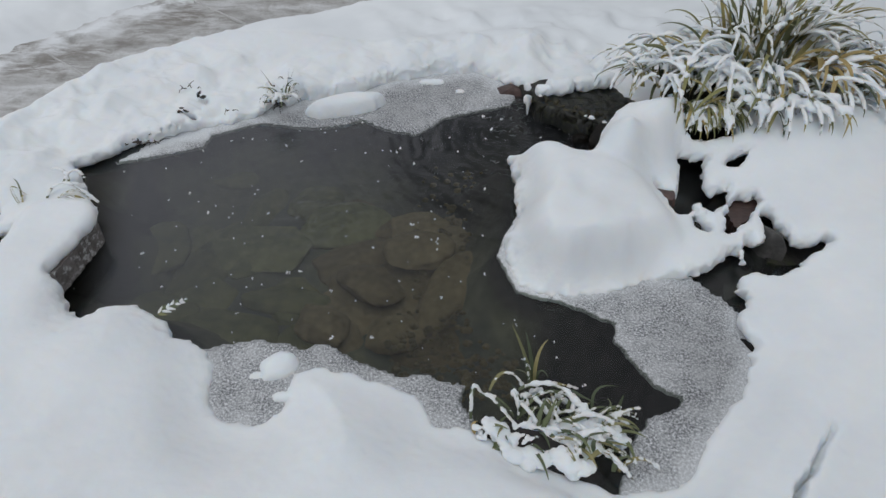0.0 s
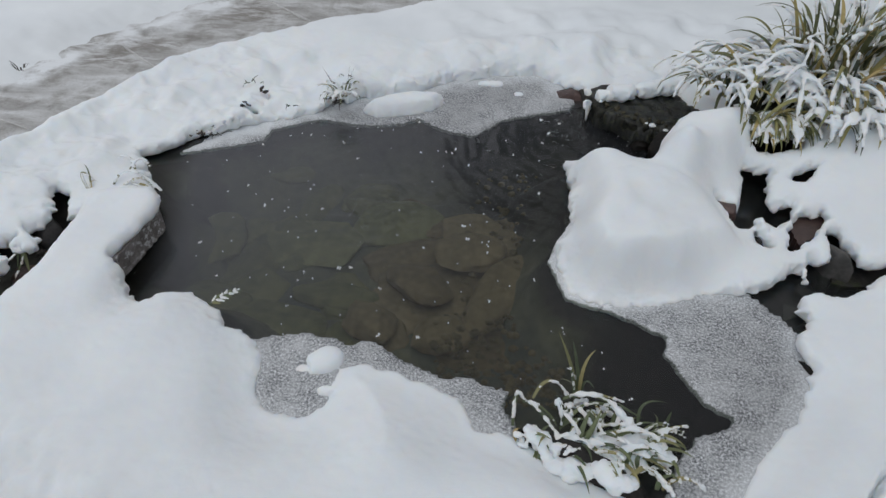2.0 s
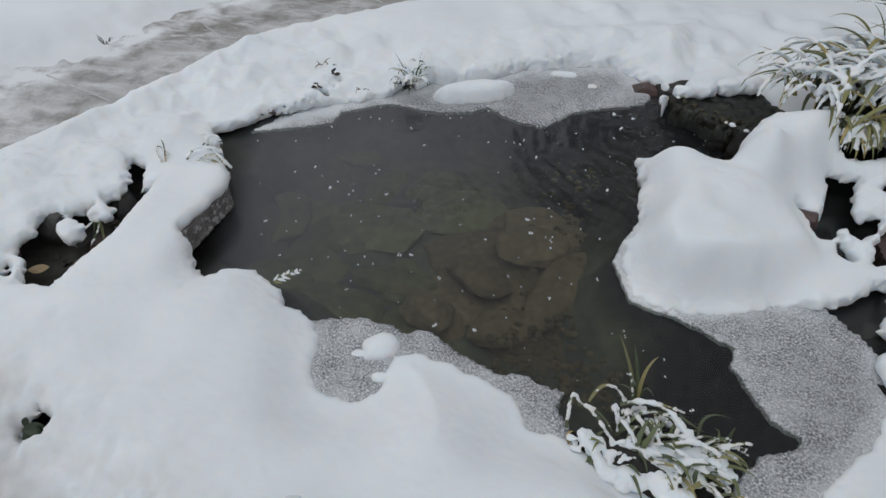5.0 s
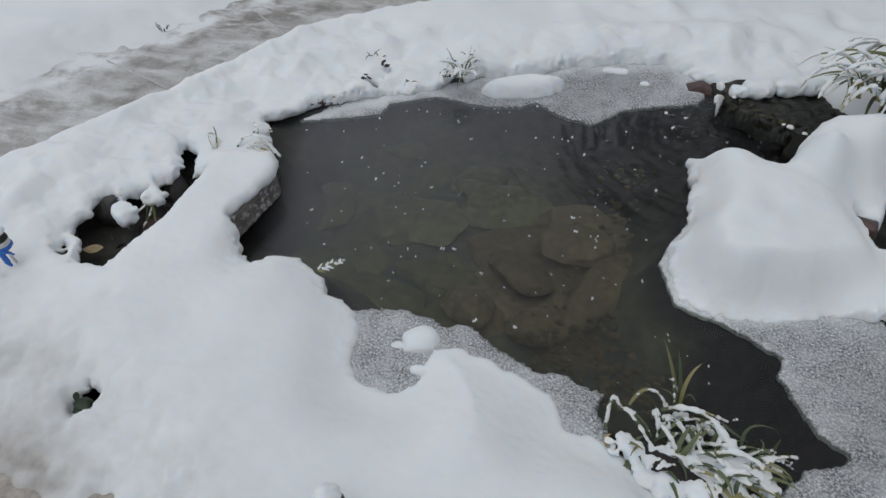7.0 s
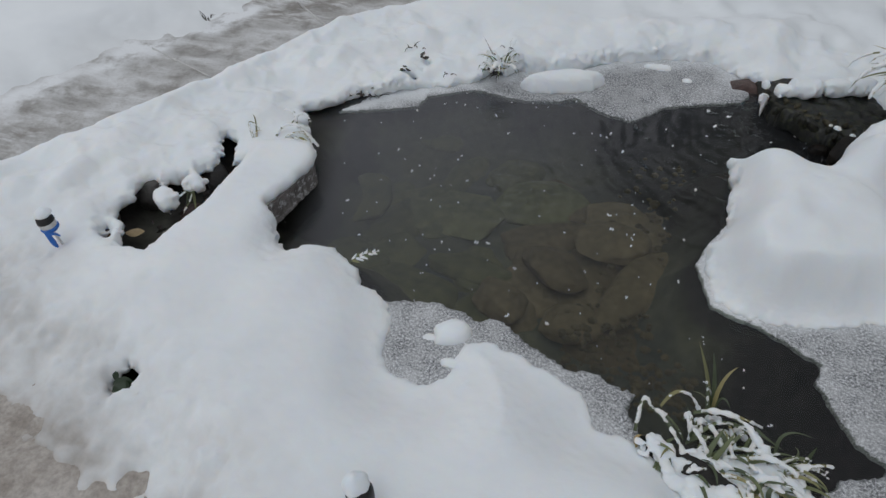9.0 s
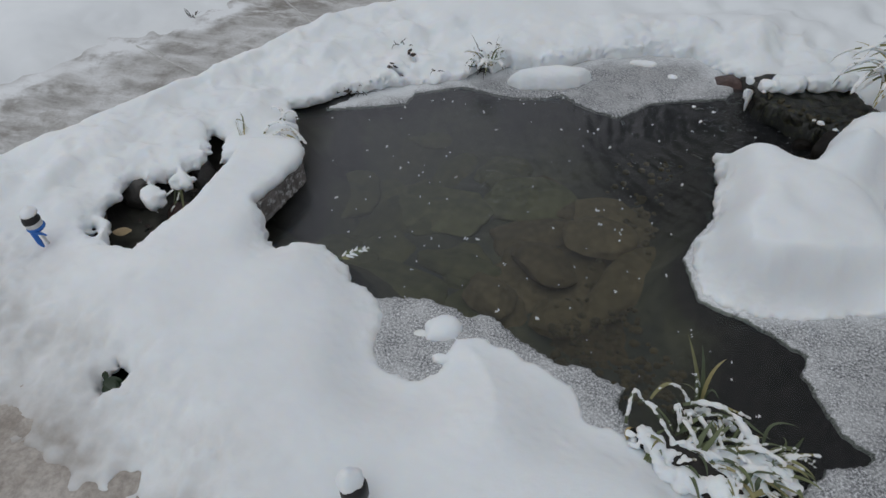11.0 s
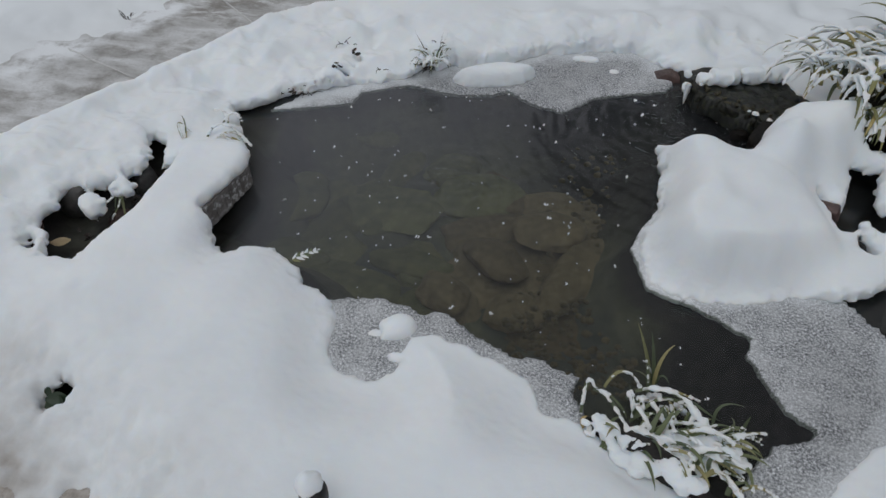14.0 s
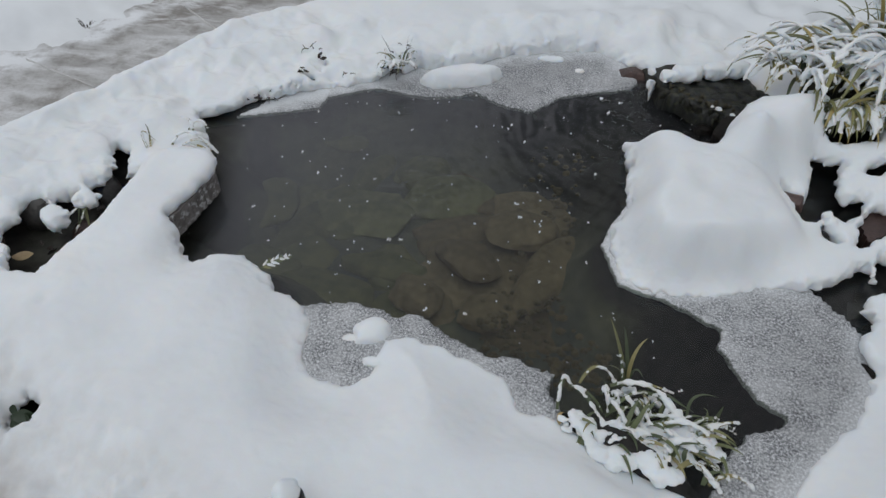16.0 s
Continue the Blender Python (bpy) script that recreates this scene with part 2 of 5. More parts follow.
# ---- shapes ----
def grid_noise(x, y, scale, seed):
    """Smooth value noise, about -1 to 1."""
    table = np.random.RandomState(seed).rand(128, 128) * 2 - 1
    u, v = x * scale + 41.3, y * scale + 17.7
    i, j = np.floor(u).astype(int), np.floor(v).astype(int)
    f, g = u - i, v - j
    f, g = f * f * (3 - 2 * f), g * g * (3 - 2 * g)
    a, b, c, d = (table[(i + p) % 128, (j + q) % 128] for p, q in ((0, 0), (1, 0), (0, 1), (1, 1)))
    return (a * (1 - f) + b * f) * (1 - g) + (c * (1 - f) + d * f) * g


def inside(poly, x, y):
    """Signed distance to a polygon, positive inside."""
    near, odd = np.full(x.shape, 1e9), np.zeros(x.shape, bool)
    for (ax, ay), (bx, by) in zip(poly, poly[1:] + poly[:1]):
        ex, ey = bx - ax, by - ay
        s = np.clip(((x - ax) * ex + (y - ay) * ey) / (ex * ex + ey * ey), 0, 1)
        near = np.minimum(near, np.hypot(x - ax - s * ex, y - ay - s * ey))
        cross = (ay > y) != (by > y)
        odd ^= cross & (x < ex * (y - ay) / (ey if abs(ey) > 1e-9 else 1e-9) + ax)
    return np.where(odd, near, -near)


def along(line, x, y):
    """Distance to an open line."""
    near = np.full(x.shape, 1e9)
    for (ax, ay), (bx, by) in zip(line, line[1:]):
        ex, ey = bx - ax, by - ay
        s = np.clip(((x - ax) * ex + (y - ay) * ey) / (ex * ex + ey * ey), 0, 1)
        near = np.minimum(near, np.hypot(x - ax - s * ex, y - ay - s * ey))
    return near


def smooth(a, b, v):
    s = np.clip((v - a) / (b - a), 0, 1)
    return s * s * (3 - 2 * s)


def rounded(d, r):
    s = np.clip(d / r, 0, 1)
    return np.sqrt(np.maximum(1 - (1 - s) ** 2, 0))


def steps(lo, hi, fine, out):
    """Even steps from lo to hi, then ever longer ones as far as out."""
    core = list(np.arange(lo, hi + fine / 2, fine))
    a, b, step = core[0], core[-1], fine
    left, right = [], []
    while b < out:
        step *= 1.16
        b += step
        a -= step
        right.append(b)
        left.append(a)
    return np.array(left[::-1] + core + right)


def mesh_object(name, verts, faces, mat, parent=None):
    me = bpy.data.meshes.new(name)
    me.from_pydata([tuple(map(float, v)) for v in verts], [], faces)
    me.materials.append(mat)
    me.shade_smooth()
    ob = new(name, me)
    ob.parent = parent
    return ob


def sheet(name, xs, ys, edge, height, mat, skirt=0.02, parent=None):
    """A sheet over the plan where edge(x, y) > 0, its rim drawn onto the line where edge is 0."""
    X, Y = np.meshgrid(xs, ys)
    d = edge(X, Y)
    gy, gx = np.gradient(d, ys, xs)
    size = np.maximum(np.hypot(gx, gy), 1e-6)
    rim = d < 0
    X2, Y2 = np.where(rim, X - d * gx / size, X), np.where(rim, Y - d * gy / size, Y)
    Z = height(X2, Y2, np.maximum(d, 0.0))
    Z = np.where(rim, Z - skirt, Z)
    keep = d > 0
    cell = keep[:-1, :-1] | keep[1:, :-1] | keep[:-1, 1:] | keep[1:, 1:]
    ny, nx = d.shape
    idx = np.arange(ny * nx).reshape(ny, nx)
    quads = np.stack([idx[:-1, :-1], idx[:-1, 1:], idx[1:, 1:], idx[1:, :-1]], -1)[cell]
    used, flat = np.unique(quads.ravel(), return_inverse=True)
    verts = np.stack([X2.ravel(), Y2.ravel(), Z.ravel()], -1)[used]
    return mesh_object(name, verts, flat.reshape(-1, 4).tolist(), mat, parent)


def ragged(poly, step, amount, seed):
    """A closed outline with even steps and a fine uneven edge."""
    r = np.random.RandomState(seed)
    out = []
    for (ax, ay), (bx, by) in zip(poly, poly[1:] + poly[:1]):
        n = max(1, int(math.hypot(bx - ax, by - ay) / step))
        for k in range(n):
            s = k / n
            out.append((ax + (bx - ax) * s + r.uniform(-amount, amount), ay + (by - ay) * s + r.uniform(-amount, amount)))
    return out


def plate(name, poly, top, bottom, mat, seed, parent=None):
    """A flat plate with an uneven outline."""
    line = ragged(poly, 0.012, 0.0035, seed)
    bm = bmesh.new()
    face = bm.faces.new([bm.verts.new((x, y, bottom)) for x, y in line])
    bmesh.ops.recalc_face_normals(bm, faces=[face])
    up = bmesh.ops.extrude_face_region(bm, geom=[face])
    bmesh.ops.translate(bm, verts=[v for v in up["geom"] if isinstance(v, bmesh.types.BMVert)], vec=(0, 0, top - bottom))
    bmesh.ops.triangulate(bm, faces=[f for f in bm.faces if len(f.verts) > 4])
    bmesh.ops.recalc_face_normals(bm, faces=bm.faces)
    me = bpy.data.meshes.new(name)
    bm.to_mesh(me)
    bm.free()
    me.materials.append(mat)
    ob = new(name, me)
    ob.parent = parent
    return ob


def rock(name, at, size, mat, seed, turn=0.0, tilt=0.0, blocky=0.5, detail=3, parent=None):
    """A stone: a ball drawn towards a block, with chipped and uneven sides."""
    bm = bmesh.new()
    bmesh.ops.create_icosphere(bm, subdivisions=detail, radius=1.0)
    r = random.Random(seed)
    off = Vector((r.uniform(-50, 50), r.uniform(-50, 50), r.uniform(-50, 50)))
    hard = blocky >= 0.75
    cuts = [(Vector((r.gauss(0, 1), r.gauss(0, 1), r.gauss(0, 0.7))).normalized(), r.uniform(0.45, 0.8) if hard else r.uniform(0.62, 0.9)) for _ in range(14 if hard else 9)]
    for v in bm.verts:
        p = v.co.copy()
        m = max(abs(p.x), abs(p.y), abs(p.z))
        p = p.lerp(p / m * 0.85, blocky)
        for n, c in cuts:
            over = p.dot(n) - c
            if over > 0:
                p -= n * over * (0.98 if hard else 0.85)
        p *= 1 + (0.04 if hard else 0.10) * noise.noise(p * 1.7 + off) + (0.025 if hard else 0.04) * noise.noise(p * 5 + off)
        v.co = Vector((p.x * size[0], p.y * size[1], p.z * size[2]))
    me = bpy.data.meshes.new(name)
    bm.to_mesh(me)
    bm.free()
    me.materials.append(mat)
    me.shade_smooth()
    me.set_sharp_from_angle(angle=radians(38))
    ob = new(name, me)
    ob.matrix_world = pose(*at, tilt, 0, turn)
    ob.parent = parent
    return ob


def ribbon(path, widths, lift=0.0, dome=0.0, fold=0.0):
    """Verts and faces of a strip along a path: a folded leaf, or a domed strip of snow."""
    verts, faces = [], []
    rowsize = 5 if dome else 3
    for k, (p, w) in enumerate(zip(path, widths)):
        q = path[min(k + 1, len(path) - 1)] - path[max(k - 1, 0)]
        side = q.cross(Vector((0, 0, 1)))
        side = side.normalized() if side.length > 1e-6 else Vector((1, 0, 0))
        up = side.cross(q).normalized()
        if up.z < 0:
            up = -up
        for s in ((-1, -0.6, 0, 0.6, 1) if dome else (-1, 0, 1)):
            h = lift + (dome * (1 - s * s) if dome else fold * abs(s) * w)
            verts.append(p + side * (s * w) + up * h)
    for k in range(len(path) - 1):
        for s in range(rowsize - 1):
            a = k * rowsize + s
            faces.append((a, a + 1, a + 1 + rowsize, a + rowsize))
    return verts, faces


def leaf_path(base, azimuth, rise, length, droop, n=9, kink=0.0):
    """Points of an arching leaf: it leaves its base at the angle rise and bends over by droop degrees."""
    pts, p = [], Vector(base)
    for k in range(n):
        pts.append(p.copy())
        s = (k + 0.5) / (n - 1)
        a = radians(rise - droop * s ** 1.4)
        b = radians(azimuth + kink * s)
        p = p + Vector((math.cos(b) * math.cos(a), math.sin(b) * math.cos(a), math.sin(a))) * (length / (n - 1))
    return pts


LOADS = {}


def load_snow(root, step, grain, seed, drifts=0, drift_size=(0.015, 0.03), high=0.0):
    """The snow that a plant carries: strands along its leaves that melt into one another, with drifts where they bunch."""
    r = random.Random(seed)
    strands = LOADS.pop(root.name, [])
    tops = [p for p, q, size in strands if p.z > high]
    balls = []
    for p, q, size in strands:
        for k in range(max(1, int((q - p).length / (0.8 * size + 0.001)))):
            c = p.lerp(q, k / max(1, int((q - p).length / (0.8 * size + 0.001))))
            balls.append((c.x, c.y, c.z + 0.45 * size, size))
    for k in range(drifts if tops else 0):
        c = r.choice(tops)
        for m in range(3):
            balls.append((c.x + r.gauss(0, 0.010), c.y + r.gauss(0, 0.010), c.z + 0.002, r.uniform(*drift_size)))
    if not balls:
        return None
    balls = np.array(balls)
    lo, hi = (balls[:, :3] - balls[:, 3:]).min(0) - 4 * step, (balls[:, :3] + balls[:, 3:]).max(0) + 4 * step
    axes = [np.arange(a, b, step) for a, b in zip(lo, hi)]
    f = np.zeros([len(a) for a in axes], np.float32)
    sharp = 1.4 / step
    for x, y, z, size in balls:
        reach = size + 3 * step
        i, j, k = [slice(max(0, int((c - reach - a[0]) / step)), int((c + reach - a[0]) / step) + 2) for c, a in zip((x, y, z), axes)]
        d = np.sqrt((axes[0][i, None, None] - x) ** 2 + (axes[1][None, j, None] - y) ** 2 + (1.6 * (axes[2][None, None, k] - z)) ** 2)
        f[i, j, k] += np.exp(sharp * (size - d))
    f = np.log(f + 1e-9) / sharp - 0.35 * step
    X, Y = np.meshgrid(axes[0], axes[1], indexing="ij")
    for k, z in enumerate(axes[2]):
        f[:, :, k] += grain * (0.6 * grid_noise(X + 0.7 * z, Y - 0.6 * z, 45, seed) + 0.5 * grid_noise(X - 0.8 * z, Y + 0.7 * z, 150, seed + 1))
    verts, quads = shell(-f, *axes)
    return tagged(mesh_object("snow", verts, quads.tolist(), SNOW, root), "soft snow caught on the leaves", kind="stuff")


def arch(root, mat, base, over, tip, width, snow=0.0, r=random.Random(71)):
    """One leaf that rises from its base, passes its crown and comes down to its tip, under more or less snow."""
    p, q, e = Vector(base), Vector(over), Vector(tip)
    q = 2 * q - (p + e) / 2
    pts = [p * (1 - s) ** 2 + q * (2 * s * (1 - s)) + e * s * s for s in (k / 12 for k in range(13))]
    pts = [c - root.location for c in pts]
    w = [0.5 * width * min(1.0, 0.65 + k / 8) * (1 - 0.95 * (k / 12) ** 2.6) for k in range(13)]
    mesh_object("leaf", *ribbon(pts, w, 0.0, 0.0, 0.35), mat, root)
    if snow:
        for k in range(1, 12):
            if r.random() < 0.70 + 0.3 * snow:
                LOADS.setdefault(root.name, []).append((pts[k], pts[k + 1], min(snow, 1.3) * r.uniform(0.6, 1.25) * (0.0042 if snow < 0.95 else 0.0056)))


def leaf(parent, mat, base, azimuth, rise, length, droop, width, r, snowy=1.0, floor=0.02, kink=0.0):
    n = 13
    pts = leaf_path(base, azimuth, rise, length, droop, n, kink)
    for p in pts:
        p.z = max(p.z, floor + 0.006 * r.random())
    w = [width * min(1.0, 0.6 + 2.0 * k / n) * (1 - (k / (n - 1)) ** 2.6 * 0.95) * 0.5 for k in range(n)]
    v, f = ribbon(pts, w, 0.0, 0.0, 0.35)
    ob = mesh_object("leaf", v, f, mat, parent)
    if r.random() < snowy:
        # snow lies along the flatter stretches of the leaf, uneven and broken
        a, fat = r.randint(0, 2), r.uniform(0.7, 1.15)
        while a < n - 1:
            e = min(n, a + r.randint(6, 12))
            for k in range(a, e):
                q = pts[min(k + 1, n - 1)] - pts[max(k - 1, 0)]
                flat = math.sqrt(max(0.0, 1 - (q.z / max(q.length, 1e-6)) ** 2))
                if flat > 0.35:
                    size = (0.22 * width + 0.50 * w[k]) * fat * min(1.0, (flat - 0.2) / 0.5) * r.uniform(0.75, 1.2)
                    LOADS.setdefault(parent.name, []).append((pts[k], pts[min(k + 1, e - 1)], size))
            a = e + r.randint(0, 2)
    return ob


# ---- plan of the pond, water level at 0 ----
NORTH_SHORE = [(-1.12, 1.70), (-1.24, 1.84), (-1.31, 1.97), (-1.19, 2.06), (-1.06, 2.17), (-0.93, 2.24), (-0.73, 2.38), (-0.58, 2.50),
               (-0.41, 2.56), (-0.26, 2.68), (0.0, 2.78), (0.14, 2.78), (0.22, 2.70), (0.33, 2.62), (0.60, 2.64), (0.80, 2.46), (0.68, 2.28),
               (0.555, 2.11), (0.497, 1.985), (0.42, 2.07), (0.34, 2.09), (0.23, 2.10), (0.25, 1.96), (0.25, 1.74), (0.19, 1.60), (0.22, 1.47), (0.28, 1.42)]
SOUTH_SHORE = [(0.37, 1.41), (0.52, 1.45), (0.67, 1.51), (0.72, 1.50), (0.80, 1.50), (0.88, 1.47), (0.87, 1.40), (0.845, 1.30), (0.87, 1.23),
               (0.80, 1.10), (0.69, 0.97), (0.56, 0.82), (0.43, 0.79), (0.30, 0.86), (0.08, 0.95), (0.0, 0.96), (-0.05, 1.05), (-0.19, 1.09),
               (-0.33, 1.125), (-0.385, 1.10), (-0.395, 1.045), (-0.375, 1.01), (-0.42, 0.95), (-0.47, 0.937), (-0.52, 0.955), (-0.57, 0.99), (-0.592, 1.04), (-0.58, 1.10), (-0.63, 1.155), (-0.71, 1.18), (-0.78, 1.25), (-0.85, 1.28),
               (-0.93, 1.265), (-0.965, 1.205), (-1.03, 1.265), (-1.09, 1.34), (-1.2, 1.40)]
POND = NORTH_SHORE + SOUTH_SHORE
HOLLOW = [(-1.469, 1.674), (-1.441, 1.675), (-1.407, 1.625), (-1.377, 1.538), (-1.33, 1.563), (-1.30, 1.48), (-1.31, 1.33), (-1.32, 1.195), (-1.33, 1.055), (-1.371, 1.055), (-1.446, 1.076),
          (-1.472, 1.124), (-1.515, 1.154), (-1.483, 1.205), (-1.525, 1.192), (-1.567, 1.195), (-1.584, 1.233), (-1.554, 1.278), (-1.581, 1.299), (-1.579, 1.339), (-1.564, 1.379), (-1.537, 1.353), (-1.52, 1.312),
          (-1.479, 1.281), (-1.448, 1.282), (-1.444, 1.322), (-1.43, 1.341), (-1.489, 1.368), (-1.522, 1.401), (-1.463, 1.426), (-1.451, 1.38), (-1.429, 1.368), (-1.39, 1.369), (-1.372, 1.405), (-1.38, 1.443),
          (-1.427, 1.454), (-1.448, 1.473), (-1.403, 1.53), (-1.427, 1.608)]
GAP_A = [(0.84, 2.054), (0.923, 2.053), (0.901, 1.992), (0.882, 1.934), (0.892, 1.898), (0.914, 1.877), (0.966, 1.896), (0.948, 1.848), (0.918, 1.803), (0.887, 1.777), (0.867, 1.788), (0.863, 1.821),
         (0.85, 1.829), (0.828, 1.81), (0.816, 1.779), (0.794, 1.757), (0.766, 1.755), (0.753, 1.781), (0.741, 1.829), (0.724, 1.866), (0.711, 1.913), (0.744, 1.896), (0.772, 1.865), (0.794, 1.86), (0.814, 1.92), (0.83, 1.987)]
GAP_B = [(0.947, 1.798), (0.993, 1.844), (1.046, 1.85), (1.05, 1.82), (1.006, 1.775), (0.973, 1.729), (0.93, 1.684), (0.908, 1.663), (0.922, 1.726)]
GAP_C = [(1.036, 1.759), (1.073, 1.788), (1.064, 1.717), (1.078, 1.651), (1.093, 1.622), (1.135, 1.617), (1.189, 1.614), (1.145, 1.573), (1.099, 1.542), (1.054, 1.512), (1.003, 1.49), (0.971, 1.496), (0.951, 1.512),
         (0.922, 1.5), (0.888, 1.472), (0.872, 1.447), (0.893, 1.402), (0.871, 1.364), (0.839, 1.336), (0.815, 1.366), (0.79, 1.392), (0.76, 1.402), (0.728, 1.407), (0.728, 1.452), (0.726, 1.478), (0.695, 1.476), (0.674, 1.495),
         (0.71, 1.507), (0.733, 1.495), (0.788, 1.508), (0.825, 1.52), (0.858, 1.56), (0.918, 1.602), (0.912, 1.552), (0.938, 1.554), (0.944, 1.601), (0.967, 1.645), (0.978, 1.624), (1.0, 1.625), (1.017, 1.645), (1.034, 1.716)]
SMALL_GAPS = [[(0.985, 1.99), (1.035, 2.038), (1.068, 2.04), (1.015, 1.985)], [(0.826, 1.75), (0.83, 1.718), (0.841, 1.687), (0.82, 1.692), (0.816, 1.726)], [(-1.567, 1.142), (-1.522, 1.108), (-1.494, 1.086), (-1.527, 1.083), (-1.541, 1.113)],
              [(0.805, 1.29), (0.847, 1.286), (0.845, 1.247), (0.827, 1.22), (0.835, 1.177), (0.816, 1.182), (0.80, 1.211)], 
              [(-0.75, 2.36), (-0.71, 2.415), (-0.64, 2.435), (-0.65, 2.38)], [(-1.175, 0.685), (-1.15, 0.715), (-1.105, 0.705), (-1.105, 0.665), (-1.14, 0.65)], [(-1.04, 2.29), (-0.985, 2.30), (-0.982, 2.272), (-1.03, 2.262)],
              [(-0.995, 2.335), (-0.958, 2.385), (-0.93, 2.37), (-0.965, 2.325)]]
TUFT = [(0.835, 2.18), (0.86, 2.115), (0.93, 2.10), (1.02, 2.13), (1.05, 2.19), (0.98, 2.24), (0.88, 2.23)]
CRACK = [(0.80, 0.765), (0.835, 0.815), (0.89, 0.88), (0.945, 0.955)]
PATH_NEAR = [(-3.6, -1.6), (-2.6, 0.3), (-2.11, 1.28), (-1.86, 1.74), (-1.70, 2.10), (-1.53, 2.46), (-1.36, 2.70), (-1.12, 2.90), (-0.85, 3.08), (-0.45, 3.34), (1.2, 4.0), (3.4, 4.6)]
PATH_FAR = [(3.2, 5.3), (1.0, 4.9), (-0.6, 4.05), (-1.25, 3.55), (-1.60, 3.25), (-1.86, 2.90), (-1.99, 2.60), (-2.12, 2.37), (-2.27, 2.17), (-2.31, 1.98), (-2.45, 1.78), (-2.56, 1.60), (-3.2, 0.5), (-4.3, -1.4)]
ROAD = PATH_NEAR + PATH_FAR
TRODDEN = [(-1.85, 0.68), (-1.50, 0.53), (-1.30, 0.45), (-1.14, 0.42), (-0.99, 0.36), (-0.90, 0.20), (-0.4, -0.2), (-1.0, -1.2), (-3.0, -1.5), (-2.6, 0.2)]


SLAB = [(-1.066, 1.585), (-1.115, 1.64), (-1.245, 1.59), (-1.265, 1.10), (-1.15, 1.06), (-1.10, 1.33)]
SLAB_SNOW = [(-1.053, 1.575), (-1.072, 1.622), (-1.114, 1.655), (-1.20, 1.637), (-1.268, 1.605), (-1.262, 1.42), (-1.268, 1.278), (-1.288, 1.03), (-1.09, 1.03), (-1.075, 1.29), (-1.10, 1.352), (-1.075, 1.486)]
MOUND_A = [(0.26, 2.04), (0.36, 2.05), (0.46, 2.02), (0.60, 2.0), (0.78, 1.94), (0.70, 1.84), (0.72, 1.62), (0.60, 1.52), (0.40, 1.47), (0.28, 1.49), (0.25, 1.60), (0.30, 1.75), (0.29, 1.95)]
MOUND_B = [(0.515, 2.03), (0.56, 2.14), (0.62, 2.26), (0.95, 2.27), (0.93, 2.15), (0.84, 2.08), (0.74, 1.97), (0.60, 1.93)]
# snow caught on the rocks of the fall and in the gaps: place, size, turn, height of its foot, thickness
PERCHED = [(0.385, 2.50, 0.045, 0.025, 5, 0.070, 0.045), (0.452, 2.515, 0.062, 0.038, 15, 0.07, 0.065), (0.555, 2.55, 0.055, 0.036, 5, 0.07, 0.065), (0.655, 2.59, 0.065, 0.040, 10, 0.07, 0.065), (0.735, 2.595, 0.040, 0.03, 0, 0.07, 0.055),
           (0.335, 2.49, 0.035, 0.018, 40, 0.03, 0.05), (0.56, 2.26, 0.018, 0.014, 0, 0.085, 0.016), (-0.42, 2.435, 0.175, 0.060, 22, -0.004, 0.075), (-0.418, 1.118, 0.062, 0.050, 38, -0.012, 0.052), (-0.395, 1.025, 0.030, 0.022, 5, -0.012, 0.032), (-0.475, 1.085, 0.035, 0.026, 10, -0.012, 0.020),
           (-0.075, 2.69, 0.058, 0.03, 5, -0.004, 0.026), (0.845, 1.745, 0.022, 0.03, 10, 0.045, 0.05)]


def openings(x, y):
    """Signed distances from the snow's openings (positive in the snow), with the wobble of the rim."""
    wob = 0.008 * grid_noise(x, y, 14, 3) + 0.006 * grid_noise(x, y, 34, 4) + 0.003 * grid_noise(x, y, 75, 6)
    far = smooth(1.85, 2.05, y) * smooth(0.45, 0.2, x)
    wob = wob + far * 0.012 * grid_noise(x, y, 24, 5)
    pond = -inside(POND, x, y) + wob
    holes = np.full(x.shape, 9.0)
    holes = np.minimum(holes, -0.009 - inside(HOLLOW, x, y) + 0.8 * wob)
    for hole, k in [(GAP_A, 0.7), (GAP_B, 0.7), (GAP_C, 0.7), (TUFT, 0.6)] + [(h, 0.7) for h in SMALL_GAPS]:
        holes = np.minimum(holes, (0.006 if hole in SMALL_GAPS[-2:] else -0.006) - inside(hole, x, y) + (wob + 0.004 * grid_noise(x, y, 52, 7)) * k)
    lane = along(PATH_NEAR, x, y)
    track = -inside(ROAD, x, y) + wob + 0.03 * smooth(0.0, 0.4, lane) * grid_noise(x, y, 9, 8)
    tread = -inside(TRODDEN, x, y) + 0.045 * grid_noise(x, y, 7, 9) + 0.03 * grid_noise(x, y, 19, 10) + 0.02 * grid_noise(x, y, 43, 56) + 2 * wob
    return wob, pond, holes, track, tread, smooth(-0.05, 0.1, lane - along(PATH_FAR, x, y))


def snow_edge(x, y):
    wob, pond, holes, track, tread, beyond = openings(x, y)
    return np.minimum(np.minimum(pond, holes), np.minimum(track, tread))


def lump(x, y, cx, cy, a, b, turn, h, power=4.0, flat=0.5):
    c, s = math.cos(radians(turn)), math.sin(radians(turn))
    u, v = ((x - cx) * c + (y - cy) * s) / a, (-(x - cx) * s + (y - cy) * c) / b
    rho = (np.abs(u) ** power + np.abs(v) ** power) ** (1 / power)
    return h * smooth(1.0, flat, rho)


def thin_shore(x, y):
    """Where the snow runs out softly onto the ice."""
    return smooth(1.30, 1.12, y) * smooth(-0.76, -0.54, x) * smooth(1.3, 1.1, x)


